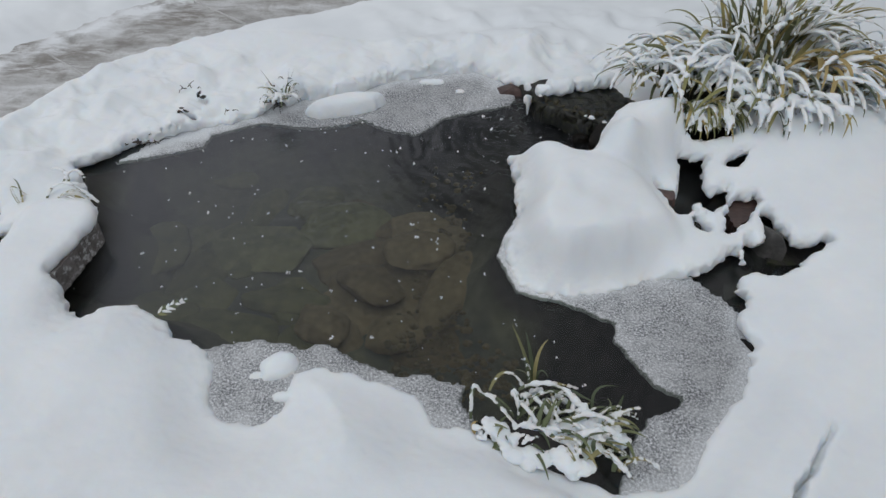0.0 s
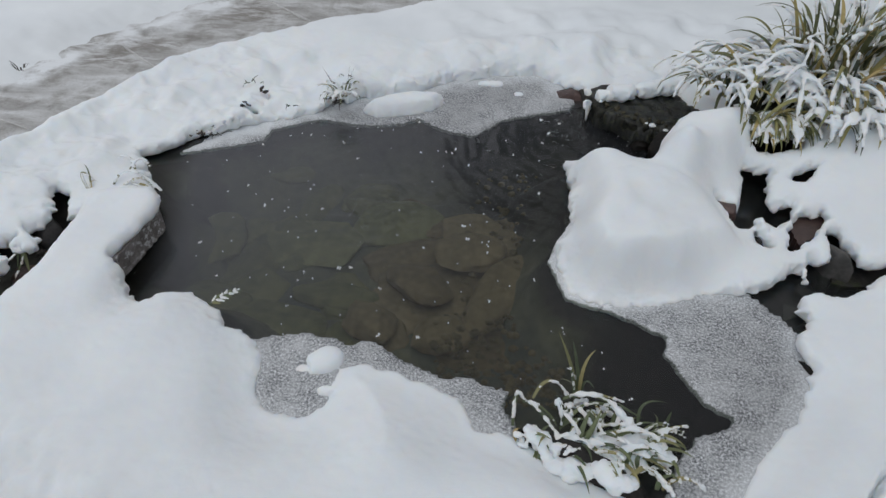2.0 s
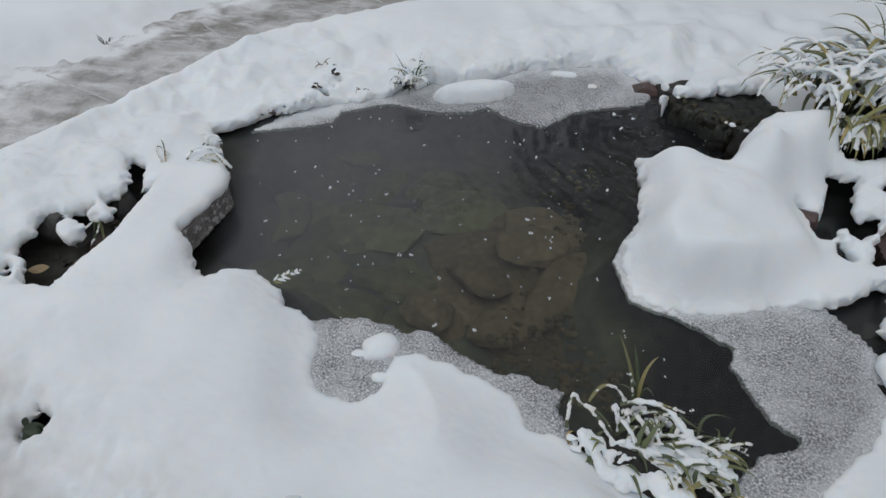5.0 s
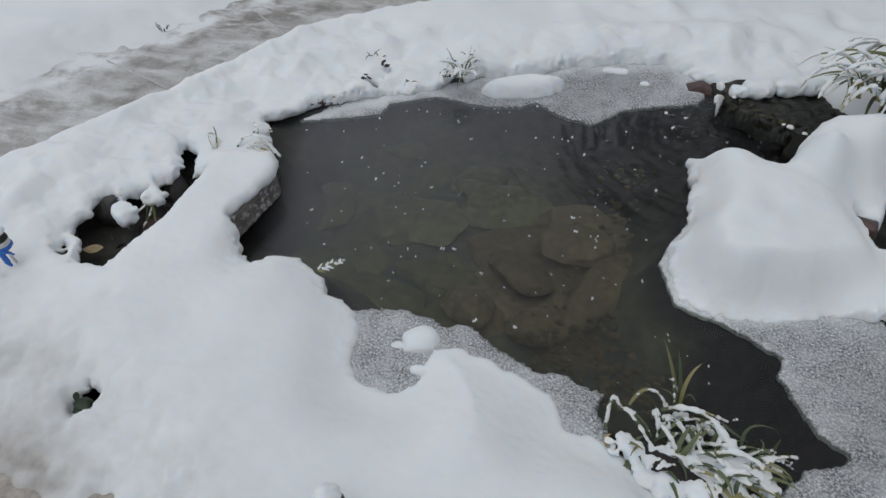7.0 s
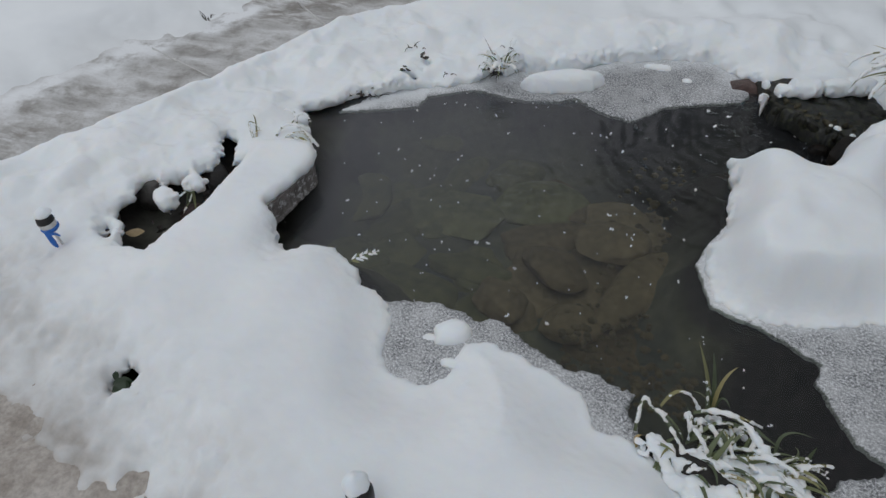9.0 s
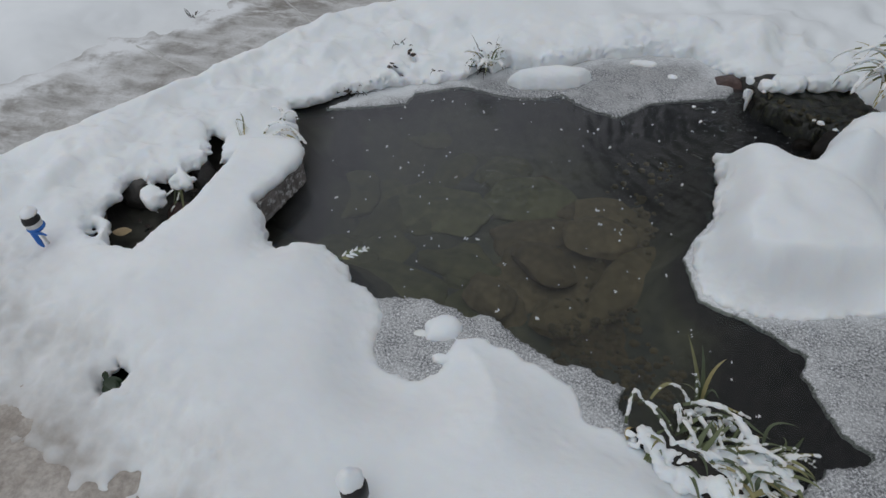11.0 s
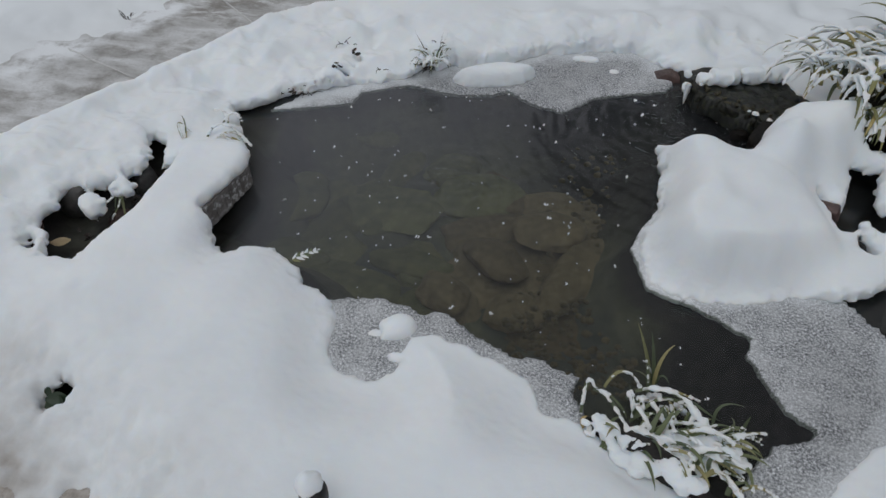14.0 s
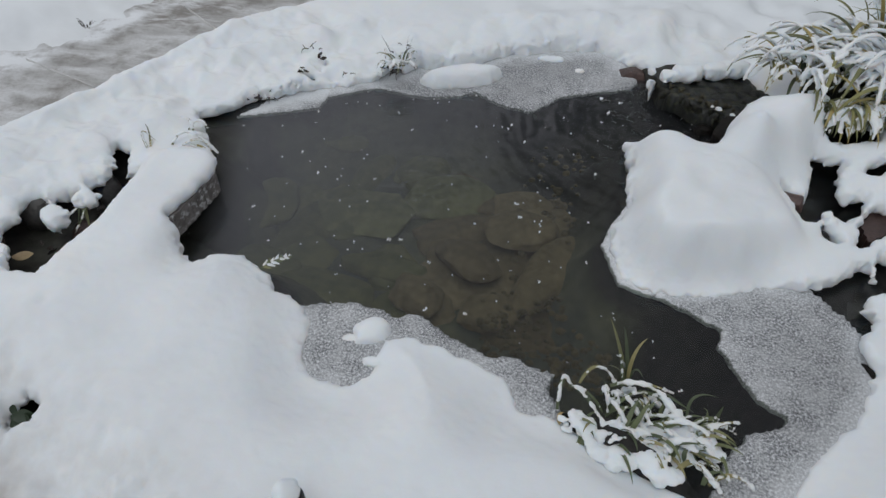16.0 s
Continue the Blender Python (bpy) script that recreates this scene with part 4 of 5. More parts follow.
def waves(x, y, d):
    """Waves that spread from the fall and from the bubbling spring, in metres."""
    warp = 0.022 * grid_noise(x, y, 5, 801) + 0.012 * grid_noise(x, y, 13, 802)
    r, turn = np.hypot(x - 0.42, y - 2.36), np.arctan2(0.42 - x, 2.36 - y)
    gusts = 0.5 + 0.7 * smooth(-0.4, 0.5, grid_noise(r, 0.22 * turn, 9, 803))
    fan = smooth(0.98, 0.35, r) * gusts * smooth(-0.50, -0.05, x)
    crest = 0.5 + 0.5 * np.sin(2 * math.pi * (r + warp) / 0.042)
    z = 0.0050 * fan * crest ** 2.0 * (0.05 + 0.95 * smooth(-0.3, 0.3, grid_noise(r, 0.3 * turn, 22, 804)))
    z = z + fan * (0.0075 * grid_noise(r + 0.5 * warp, 0.16 * turn, 34, 805) + 0.0030 * grid_noise(r + warp, 0.22 * turn, 66, 806))
    q = np.hypot(x + 0.440, (y - 1.745) * 0.85)
    z = z + 0.0060 * smooth(0.10, 0.03, q) * np.sin(2 * math.pi * (q + 0.2 * warp) / 0.034) + 0.0100 * smooth(0.06, 0.01, q) * grid_noise(x, y, 55, 807)
    z = z + 0.0026 * smooth(0.60, 0.08, q) * (0.2 + 0.8 * smooth(-0.2, 0.4, grid_noise(x, y, 7, 808))) * np.sin(2 * math.pi * (q + 0.7 * warp) / 0.052)
    z = z + 0.0060 * smooth(0.32, 0.06, q) * grid_noise(0.35 * x, y, 42, 810)
    under = np.maximum(inside(ICE_NORTH, x, y), inside(ICE_EAST, x, y))
    return (z - 0.004 * fan) * smooth(0.02, -0.03, under) + 0.0008 * grid_noise(x, y, 8, 809) + 0.0 * d


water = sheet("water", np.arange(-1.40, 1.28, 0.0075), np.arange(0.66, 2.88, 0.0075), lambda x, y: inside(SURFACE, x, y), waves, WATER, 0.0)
tagged(water, "dark clear pond water with ripples", "water", kind="structure")
water.visible_shadow = False


def pillow(name, poly, z0, h, r, seed, label, category, step=0.009, wob=0.006):
    px, py = [p[0] for p in poly], [p[1] for p in poly]
    xs, ys = np.arange(min(px) - 0.04, max(px) + 0.04, step), np.arange(min(py) - 0.04, max(py) + 0.04, step)

    def edge(x, y):
        return inside(poly, x, y) + wob * grid_noise(x, y, 18, seed) + 0.5 * wob * grid_noise(x, y, 45, seed + 1)

    def height(x, y, d):
        return z0 - 0.002 + h * (0.45 * rounded(d, r) + 0.55 * smooth(0, r, d)) + 0.006 * smooth(0, r, d) * grid_noise(x, y, 12, seed + 2)

    return tagged(sheet(name, xs, ys, edge, height, SNOW, 0.012), label, category)


pillow("snow_lump", oval(0.05, 2.62, 0.024, 0.02), 0.006, 0.014, 0.02, 82, "small rounded lump of snow lying on the ice", "snow")

# ---- the stone slab between pond and hollow ----
slab = plate("stone_slab", SLAB, 0.085, 0.004, SLABROCK, 95)
tagged(slab, "long grey stone slab frosted along its side, lying at the water", "stone slab")
# block added under the slab; its black paints the shade beneath
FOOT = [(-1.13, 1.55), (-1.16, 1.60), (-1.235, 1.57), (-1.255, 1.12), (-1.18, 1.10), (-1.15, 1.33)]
tagged(plate("rock", FOOT, 0.006, -0.20, BLACKROCK, 96), "added black block under the stone slab, its colour standing for shade", "rock")

# ---- stones under the water ----
for k, (cx, cy, a, b, turn, z, mat) in enumerate((
        (-0.245, 1.61, 0.14, 0.09, -25, -0.165, BEDSTONE), (-0.08, 1.79, 0.135, 0.11, 30, -0.165, BEDSTONE), (-0.37, 1.43, 0.10, 0.085, -20, -0.17, BEDSTONE), (0.03, 1.62, 0.22, 0.085, 66, -0.175, BEDSTONE), (-0.14, 1.41, 0.11, 0.075, 15, -0.185, BEDSTONE),
        (-0.08, 1.98, 0.16, 0.09, 10, -0.235, BEDSTONE), (0.12, 2.02, 0.11, 0.10, 0, -0.238, BEDSTONE), (-0.52, 1.58, 0.17, 0.07, -5, -0.225, SILTSTONE), (-1.01, 1.77, 0.11, 0.15, 5, -0.195, SILTSTONE), (-0.66, 1.84, 0.24, 0.15, 0, -0.238, SILTSTONE),
        (-0.86, 2.17, 0.14, 0.055, 12, -0.175, SILTSTONE), (-0.70, 1.43, 0.20, 0.11, -12, -0.228, SILTSTONE), (-0.92, 1.50, 0.14, 0.10, 5, -0.22, SILTSTONE), (-0.38, 1.98, 0.20, 0.12, 20, -0.225, SILTSTONE))):
    tagged(rock("stone", (cx, cy, z), (a, b, 0.04), mat, 200 + k, turn, (k % 3 - 1) * 3, 0.15, 4), "flat brown algae-covered stone lying on the pond bed", "stone", "stones under water")
sr = random.Random(44)
for k in range(26):
    cx, cy = sr.uniform(-1.15, 0.15), sr.uniform(1.35, 2.2)
    if inside(POND, np.array([cx]), np.array([cy]))[0] < 0.12:
        continue
    tagged(rock("stone", (cx, cy, -0.242), (sr.uniform(0.10, 0.20), sr.uniform(0.08, 0.14), 0.04), SILTSTONE if cx < -0.35 else BEDSTONE, 240 + k, sr.uniform(0, 180), sr.uniform(-3, 3), 0.15), "flat silt-covered stone deep on the pond bed", "stone", "stones under water")
rr = random.Random(5)
verts, faces = [], []
for k in range(420):
    bx, by = rr.uniform(-0.16, 0.24), rr.uniform(1.16, 1.50)
    if k > 280:
        bx, by = rr.uniform(-0.1, 0.3), rr.uniform(1.5, 2.3)
    z = -0.175 + 0.02 * rr.random()
    s0, ph = rr.uniform(0.005, 0.014), rr.uniform(0, 6.28)
    n = len(verts)
    for layer, (scale, dz) in enumerate(((1.0, 0.0), (0.85, 0.6), (0.4, 0.9))):
        for q in range(6):
            t = ph + q * math.pi / 3
            verts.append((bx + math.cos(t) * s0 * scale * 1.2, by + math.sin(t) * s0 * scale, z + dz * s0))
    for layer in range(2):
        for q in range(6):
            a, b = n + layer * 6 + q, n + layer * 6 + (q + 1) % 6
            faces.append((a, b, b + 6, a + 6))
    faces.append(tuple(range(n + 12, n + 18)))
gravel = mesh_object("gravel", verts, faces, GRAVEL)
tagged(gravel, "brown gravel on the pond bed", "gravel", kind="stuff")

# ---- rocks at the fall, in the gaps and along the shore ----
LEDGE = [(0.33, 2.50), (0.36, 2.42), (0.40, 2.385), (0.44, 2.355), (0.50, 2.32), (0.57, 2.29), (0.66, 2.27), (0.74, 2.40), (0.72, 2.60), (0.45, 2.62), (0.34, 2.57)]
ledge = sheet("rock_ledge", np.arange(0.27, 0.82, 0.006), np.arange(2.20, 2.70, 0.006), lambda x, y: inside(LEDGE, x, y) + 0.016 * grid_noise(x, y, 16, 861) + 0.008 * grid_noise(x, y, 42, 862),
              lambda x, y, d: 0.052 + 0.024 * rounded(d, 0.03) + 0.016 * grid_noise(x, y, 9, 863) + 0.010 * grid_noise(x, y, 27, 864) + 0.004 * grid_noise(x, y, 70, 865), LEDGEROCK, 0.055)
tagged(ledge, "flat wet grey-green stone ledge of the small waterfall", "rock")
# added black block that paints the dark recess below the ledge
tagged(rock("rock", (0.66, 2.52, -0.06), (0.24, 0.17, 0.10), BLACKROCK, 307, -36, 0, 0.8, 4), "added black block standing for the shaded recess below the stone ledge", "rock", "rocks at the waterfall")
lr = random.Random(91)
for k in range(17):
    s = k / 16 * 4
    (x0, y0), (x1, y1) = [(0.335, 2.50), (0.36, 2.42), (0.405, 2.38), (0.49, 2.325), (0.62, 2.27), (0.66, 2.26)][min(int(s), 3):min(int(s), 3) + 2]
    q = s - min(int(s), 3)
    tagged(rock("mossy_stone", (x0 + (x1 - x0) * q + lr.uniform(-0.008, 0.012), y0 + (y1 - y0) * q + lr.uniform(-0.006, 0.014), 0.066 + lr.uniform(-0.008, 0.006)), (lr.uniform(0.012, 0.024), lr.uniform(0.009, 0.016), lr.uniform(0.012, 0.022)), MOSSROCK, 320 + k, lr.uniform(0, 180), 0, 0.4), "dark mossy stone on the lip of the waterfall", "stone", "mossy lip stones")
for k in range(18):
    s = lr.random()
    x, y = 0.36 + 0.28 * s + lr.uniform(-0.01, 0.03), 2.47 - 0.19 * s ** 0.6 + lr.uniform(0.0, 0.05)
    tagged(rock("mossy_stone", (x, y, 0.077), (lr.uniform(0.006, 0.016), lr.uniform(0.005, 0.012), lr.uniform(0.005, 0.012)), TUFTMOSS, 360 + k, lr.uniform(0, 180), 0, 0.3), "small tuft of moss and grit on the wet ledge", "moss", "mossy lip stones")
# near-black on the two stones beside the fall paints the shade there
for at, size, mat, seed, turn, label in (
        ((0.60, 2.25, 0.03), (0.075, 0.045, 0.065), BLACKROCK, 302, 60, "wet rock beside the small waterfall, blackened to stand for shade"),
        ((0.46, 2.62, 0.02), (0.18, 0.06, 0.05), WETROCK, 303, -10, "dark wet rock with snow behind the waterfall"),
        ((0.28, 2.65, -0.005), (0.10, 0.05, 0.045), REDROCK, 304, 5, "reddish brown wet rock at the ice"),
        ((0.52, 2.29, -0.01), (0.04, 0.03, 0.035), BLACKROCK, 305, 0, "wet rock beside the small waterfall, blackened to stand for shade"),
        ((0.78, 2.56, 0.0), (0.15, 0.10, 0.06), WETROCK, 306, 30, "dark wet rock under the snowy sedge")):
    tagged(rock("rock", at, size, mat, seed, turn), label, "rock", "rocks at the waterfall")
for at, size, mat, seed, turn, tilt, label in (
        ((0.715, 1.85, 0.0), (0.06, 0.06, 0.055), REDROCK, 314, 40, 10, "reddish brown wet rock half under snow"),
        ((0.75, 1.868, 0.058), (0.060, 0.026, 0.030), REDROCK, 318, -38, 0, "reddish brown wet rock half under snow"),
        ((1.045, 1.665, 0.015), (0.060, 0.090, 0.090), GREYROCK, 312, 25, 8, "angular grey rock with patches of snow in a dark gap"),
        ((0.91, 1.50, -0.04), (0.05, 0.035, 0.03), WETROCK, 315, 0, 0, "small wet stone at the edge of the ice"),
        ((0.84, 1.43, -0.03), (0.02, 0.015, 0.03), WETROCK, 316, 0, 0, "small wet stone at the edge of the ice"),
        ((0.865, 1.255, -0.01), (0.035, 0.05, 0.035), BLACKROCK, 317, 20, 0, "dark wet stone under the snowy bank")):
    tagged(rock("rock", at, size, mat, seed, turn, tilt, 0.75), label, "rock", "rocks in the gaps")
STEP = [(1.07, 1.74), (1.13, 1.70), (1.24, 1.69), (1.15, 1.60), (1.08, 1.585), (1.03, 1.60)]
RUST = [(0.945, 1.80), (1.0, 1.88), (1.08, 1.88), (1.03, 1.79), (0.955, 1.72)]
for poly, top, mat, seed, label in (
        (STEP, 0.006, WETROCK, 313, "flat dark wet rock in a gap in the snow"),
        (RUST, 0.042, REDROCK, 311, "reddish brown flat-faced rock half under snow")):
    tagged(plate("rock", poly, top, -0.14, mat, seed), label, "rock", "rocks in the gaps")
for k, (cx, cy, z, a, b, h, turn) in enumerate(((-1.60, 1.37, 0.0, 0.07, 0.05, 0.06, 20), (-1.42, 1.36, -0.05, 0.07, 0.05, 0.035, 0), (-1.47, 1.56, -0.02, 0.05, 0.07, 0.06, 30), (-1.62, 1.19, 0.0, 0.03, 0.06, 0.05, 10), (-1.40, 1.18, -0.055, 0.08, 0.06, 0.03, 40))):
    tagged(rock("rock", (cx, cy, z), (a, b, h), REDROCK if k % 2 else GREYROCK, 350 + k, turn), "dark wet stone in the hollow behind the slab", "rock", "hollow stones")


def clot(at, size, seed, parent=None, label="", name="snow_lump"):
    """A soft rounded clot of snow."""
    bm = bmesh.new()
    bmesh.ops.create_icosphere(bm, subdivisions=3, radius=1.0)
    off = Vector((seed * 3.7, seed * 1.3, seed * 2.1))
    for v in bm.verts:
        p = v.co * (1 + 0.22 * noise.noise(v.co * 1.5 + off) + 0.10 * noise.noise(v.co * 4 + off))
        if p.z < 0:
            p.z *= 0.5
        v.co = Vector((p.x * size[0], p.y * size[1], p.z * size[2]))
    me = bpy.data.meshes.new(name)
    bm.to_mesh(me)
    bm.free()
    me.materials.append(SNOW)
    me.shade_smooth()
    ob = new(name, me)
    ob.matrix_world = pose(*at, 0, 0, seed * 47)
    ob.parent = parent
    if label:
        tagged(ob, label, "snow")
    return ob


icicle = mesh_object("icicle", [Vector((0.325 + 0.009 * math.cos(t) * s, 2.455 + 0.009 * math.sin(t) * s, 0.085 - 0.085 * k / 4)) for k, s in enumerate((1.3, 1.2, 0.9, 0.6, 0.1)) for t in (q * math.pi / 3 for q in range(6))],
                     [(k * 6 + q, k * 6 + (q + 1) % 6, k * 6 + 6 + (q + 1) % 6, k * 6 + 6 + q) for k in range(4) for q in range(6)], SNOW)
tagged(icicle, "white frosted icicle hanging at the waterfall", "icicle")

for k, (x, y, z, s) in enumerate(((0.555, 2.305, 0.088, 0.011), (0.60, 2.275, 0.088, 0.008), (0.535, 2.32, 0.086, 0.006), (0.585, 2.13, 0.03, 0.012), (0.37, 2.46, 0.088, 0.007))):
    clot((x, y, z), (s * 1.2, s, s * 0.8), 700 + k, None, "small clot of snow on the wet rock at the waterfall")

# ---- sedge and iris clumps ----
def clump(name, label, at, count, reach, length, width, mat, seed, snowy=0.8, rise=(35, 85), droop=(50, 130), floor=0.1, category="plant", lean=None):
    r = random.Random(seed)
    root = tagged(new(name), label, category)
    root.location = at
    for k in range(count):
        a, q = r.uniform(0, 360), math.sqrt(r.random())
        bx, by = q * reach[0] * math.cos(radians(a)), q * reach[1] * math.sin(radians(a))
        out = a + r.uniform(-45, 45) if lean is None else r.gauss(lean, 50)
        up = r.uniform(*rise) + (1 - q) * 12
        leaf(root, mat, (bx, by, 0.0), out, min(up, 88), r.uniform(*length), r.uniform(*droop), r.uniform(*width), r, snowy, floor - at[2], r.uniform(-25, 25))
    return root


def sprays(root, count, reach, length, width, mat, seed, snowy, rise, droop, floor, shift=(0, 0, 0), lean=None):
    """More leaves for a clump, in a tier of their own."""
    r = random.Random(seed)
    for k in range(count):
        a, q = r.uniform(0, 360), math.sqrt(r.random())
        out = a + r.uniform(-40, 40) if lean is None else r.gauss(lean, 40)
        leaf(root, mat, (shift[0] + q * reach[0] * math.cos(radians(a)), shift[1] + q * reach[1] * math.sin(radians(a)), shift[2]), out, r.uniform(*rise), r.uniform(*length), r.uniform(*droop), r.uniform(*width), r, snowy, floor, r.uniform(-30, 30))


big = clump("sedge_clump", "large arching sedge clump, green and straw-yellow, loaded with snow", (1.25, 2.47, 0.15), 105, (0.38, 0.20), (0.28, 0.42), (0.018, 0.029), LEAF, 11, 0.8, (58, 84), (125, 170), 0.19)
sprays(big, 70, (0.26, 0.14), (0.30, 0.46), (0.018, 0.030), LEAF, 111, 0.75, (74, 88), (130, 185), 0.04)
sprays(big, 40, (0.26, 0.10), (0.16, 0.32), (0.014, 0.024), LEAF, 112, 0.4, (70, 89), (15, 80), 0.04, (0.02, 0.08, 0))
sprays(big, 46, (0.24, 0.07), (0.24, 0.36), (0.016, 0.026), LEAF, 113, 0.9, (60, 82), (120, 165), 0.02, (-0.32, -0.08, 0.05), 235)
sprays(big, 60, (0.26, 0.07), (0.22, 0.42), (0.016, 0.028), LEAF, 115, 0.6, (68, 88), (70, 160), 0.02, (0.0, 0.17, 0.09))
sprays(big, 26, (0.24, 0.07), (0.18, 0.32), (0.014, 0.024), LEAF, 116, 0.3, (70, 89), (5, 50), 0.02, (0.0, 0.16, 0.09))
sprays(big, 9, (0.04, 0.08), (0.20, 0.34), (0.012, 0.018), LEAF, 117, 0.25, (22, 45), (45, 70), -0.06, (-0.42, 0.03, 0.02), 190)
sprays(big, 40, (0.13, 0.05), (0.22, 0.36), (0.020, 0.032), STRAW, 118, 0.3, (50, 80), (120, 165), 0.03, (0.17, -0.05, 0.07), -75)
# dark cores added in the clump; their colour stands for shade between leaves
rock("thatch", (-0.02, 0.0, -0.02), (0.40, 0.20, 0.10), SHADECORE, 119, 0, 0, 0.2, 4, big)
rock("thatch", (-0.25, -0.06, 0.01), (0.18, 0.10, 0.08), SHADECORE, 120, 0, 0, 0.2, 4, big)
load_snow(big, 0.0052, 0.0035, 510, 22, (0.012, 0.022), 0.08)
low = clump("sedge_clump", "low sedge tuft bent over by thick snow", (0.945, 2.235, 0.13), 110, (0.10, 0.03), (0.14, 0.21), (0.012, 0.020), LEAF, 12, 0.75, (62, 86), (130, 175), 0.115, lean=-90)
sprays(low, 46, (0.11, 0.02), (0.12, 0.17), (0.011, 0.017), LEAF, 122, 0.25, (10, 45), (80, 110), -0.05, (0.0, -0.01, 0.075), -90)
load_snow(low, 0.0045, 0.0035, 520, 18, (0.016, 0.026), 0.115)
low = clump("sedge_clump", "low sedge tuft bent over by thick snow", (1.24, 2.27, 0.16), 100, (0.18, 0.07), (0.18, 0.30), (0.016, 0.027), LEAF, 13, 0.85, (62, 86), (120, 170), 0.175)
load_snow(low, 0.0052, 0.0035, 530, 22, (0.014, 0.024), 0.10)
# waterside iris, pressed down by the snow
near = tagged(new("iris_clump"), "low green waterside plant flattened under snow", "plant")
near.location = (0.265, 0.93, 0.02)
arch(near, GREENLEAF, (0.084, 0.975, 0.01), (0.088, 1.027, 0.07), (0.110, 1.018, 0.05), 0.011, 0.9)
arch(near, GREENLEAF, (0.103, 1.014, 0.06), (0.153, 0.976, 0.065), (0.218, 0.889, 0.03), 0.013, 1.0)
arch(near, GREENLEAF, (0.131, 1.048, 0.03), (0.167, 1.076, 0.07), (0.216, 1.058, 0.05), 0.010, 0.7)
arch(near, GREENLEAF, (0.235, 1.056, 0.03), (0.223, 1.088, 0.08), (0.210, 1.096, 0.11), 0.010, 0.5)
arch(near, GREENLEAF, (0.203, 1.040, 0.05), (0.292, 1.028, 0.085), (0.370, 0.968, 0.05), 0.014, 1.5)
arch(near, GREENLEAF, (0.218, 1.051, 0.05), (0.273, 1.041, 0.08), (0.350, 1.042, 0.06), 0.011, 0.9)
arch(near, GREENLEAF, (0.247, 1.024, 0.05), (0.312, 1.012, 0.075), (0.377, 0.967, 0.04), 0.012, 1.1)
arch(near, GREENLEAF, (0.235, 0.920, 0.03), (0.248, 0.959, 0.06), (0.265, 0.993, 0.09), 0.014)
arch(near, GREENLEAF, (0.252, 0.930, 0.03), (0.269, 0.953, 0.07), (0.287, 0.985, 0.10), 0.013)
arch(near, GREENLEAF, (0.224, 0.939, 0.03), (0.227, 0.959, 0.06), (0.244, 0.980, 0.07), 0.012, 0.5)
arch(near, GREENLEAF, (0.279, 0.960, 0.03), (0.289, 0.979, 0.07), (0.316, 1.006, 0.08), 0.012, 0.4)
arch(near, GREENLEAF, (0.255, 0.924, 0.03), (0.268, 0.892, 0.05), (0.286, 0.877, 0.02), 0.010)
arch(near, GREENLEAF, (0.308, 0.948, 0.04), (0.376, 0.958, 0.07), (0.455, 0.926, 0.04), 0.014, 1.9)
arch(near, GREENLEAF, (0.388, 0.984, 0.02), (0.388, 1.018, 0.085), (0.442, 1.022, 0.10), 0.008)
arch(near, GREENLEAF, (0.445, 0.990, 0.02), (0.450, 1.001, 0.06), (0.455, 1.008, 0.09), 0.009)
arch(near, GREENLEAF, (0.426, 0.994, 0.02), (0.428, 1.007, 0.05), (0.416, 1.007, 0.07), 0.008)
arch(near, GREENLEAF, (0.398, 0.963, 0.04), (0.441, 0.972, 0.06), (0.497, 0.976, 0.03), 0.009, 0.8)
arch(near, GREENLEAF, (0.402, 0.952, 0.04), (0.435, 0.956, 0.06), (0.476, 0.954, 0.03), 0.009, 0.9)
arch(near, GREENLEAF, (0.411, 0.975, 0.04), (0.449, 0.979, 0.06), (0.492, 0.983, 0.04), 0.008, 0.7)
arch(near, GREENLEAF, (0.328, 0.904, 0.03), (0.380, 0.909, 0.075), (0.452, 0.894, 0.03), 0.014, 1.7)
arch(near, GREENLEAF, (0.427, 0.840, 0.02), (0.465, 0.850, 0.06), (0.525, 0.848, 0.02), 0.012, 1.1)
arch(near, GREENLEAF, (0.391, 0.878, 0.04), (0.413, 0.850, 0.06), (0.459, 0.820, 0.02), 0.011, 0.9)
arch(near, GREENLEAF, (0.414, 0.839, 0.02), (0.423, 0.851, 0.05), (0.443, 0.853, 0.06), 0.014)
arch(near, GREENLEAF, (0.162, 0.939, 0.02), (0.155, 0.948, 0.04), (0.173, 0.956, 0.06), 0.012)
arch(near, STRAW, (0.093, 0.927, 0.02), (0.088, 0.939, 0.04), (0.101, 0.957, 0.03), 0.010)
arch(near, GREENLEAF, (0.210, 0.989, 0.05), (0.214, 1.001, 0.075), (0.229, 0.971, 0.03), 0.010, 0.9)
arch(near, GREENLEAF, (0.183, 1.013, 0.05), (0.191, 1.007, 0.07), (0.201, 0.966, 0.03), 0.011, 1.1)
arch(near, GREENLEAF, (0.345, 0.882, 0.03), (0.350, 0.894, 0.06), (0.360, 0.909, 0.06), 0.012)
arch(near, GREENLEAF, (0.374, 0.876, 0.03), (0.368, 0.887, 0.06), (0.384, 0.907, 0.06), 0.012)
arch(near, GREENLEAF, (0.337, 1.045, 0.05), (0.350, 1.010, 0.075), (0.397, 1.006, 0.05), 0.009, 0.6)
sprays(near, 60, (0.17, 0.06), (0.05, 0.12), (0.009, 0.015), GREENLEAF, 114, 0.35, (25, 75), (60, 140), 0.0, (0.02, 0.0, 0.0), -40)
sprays(near, 36, (0.15, 0.05), (0.05, 0.10), (0.007, 0.012), GREENLEAF, 121, 0.7, (30, 80), (70, 160), 0.0, (0.03, 0.02, 0.015))
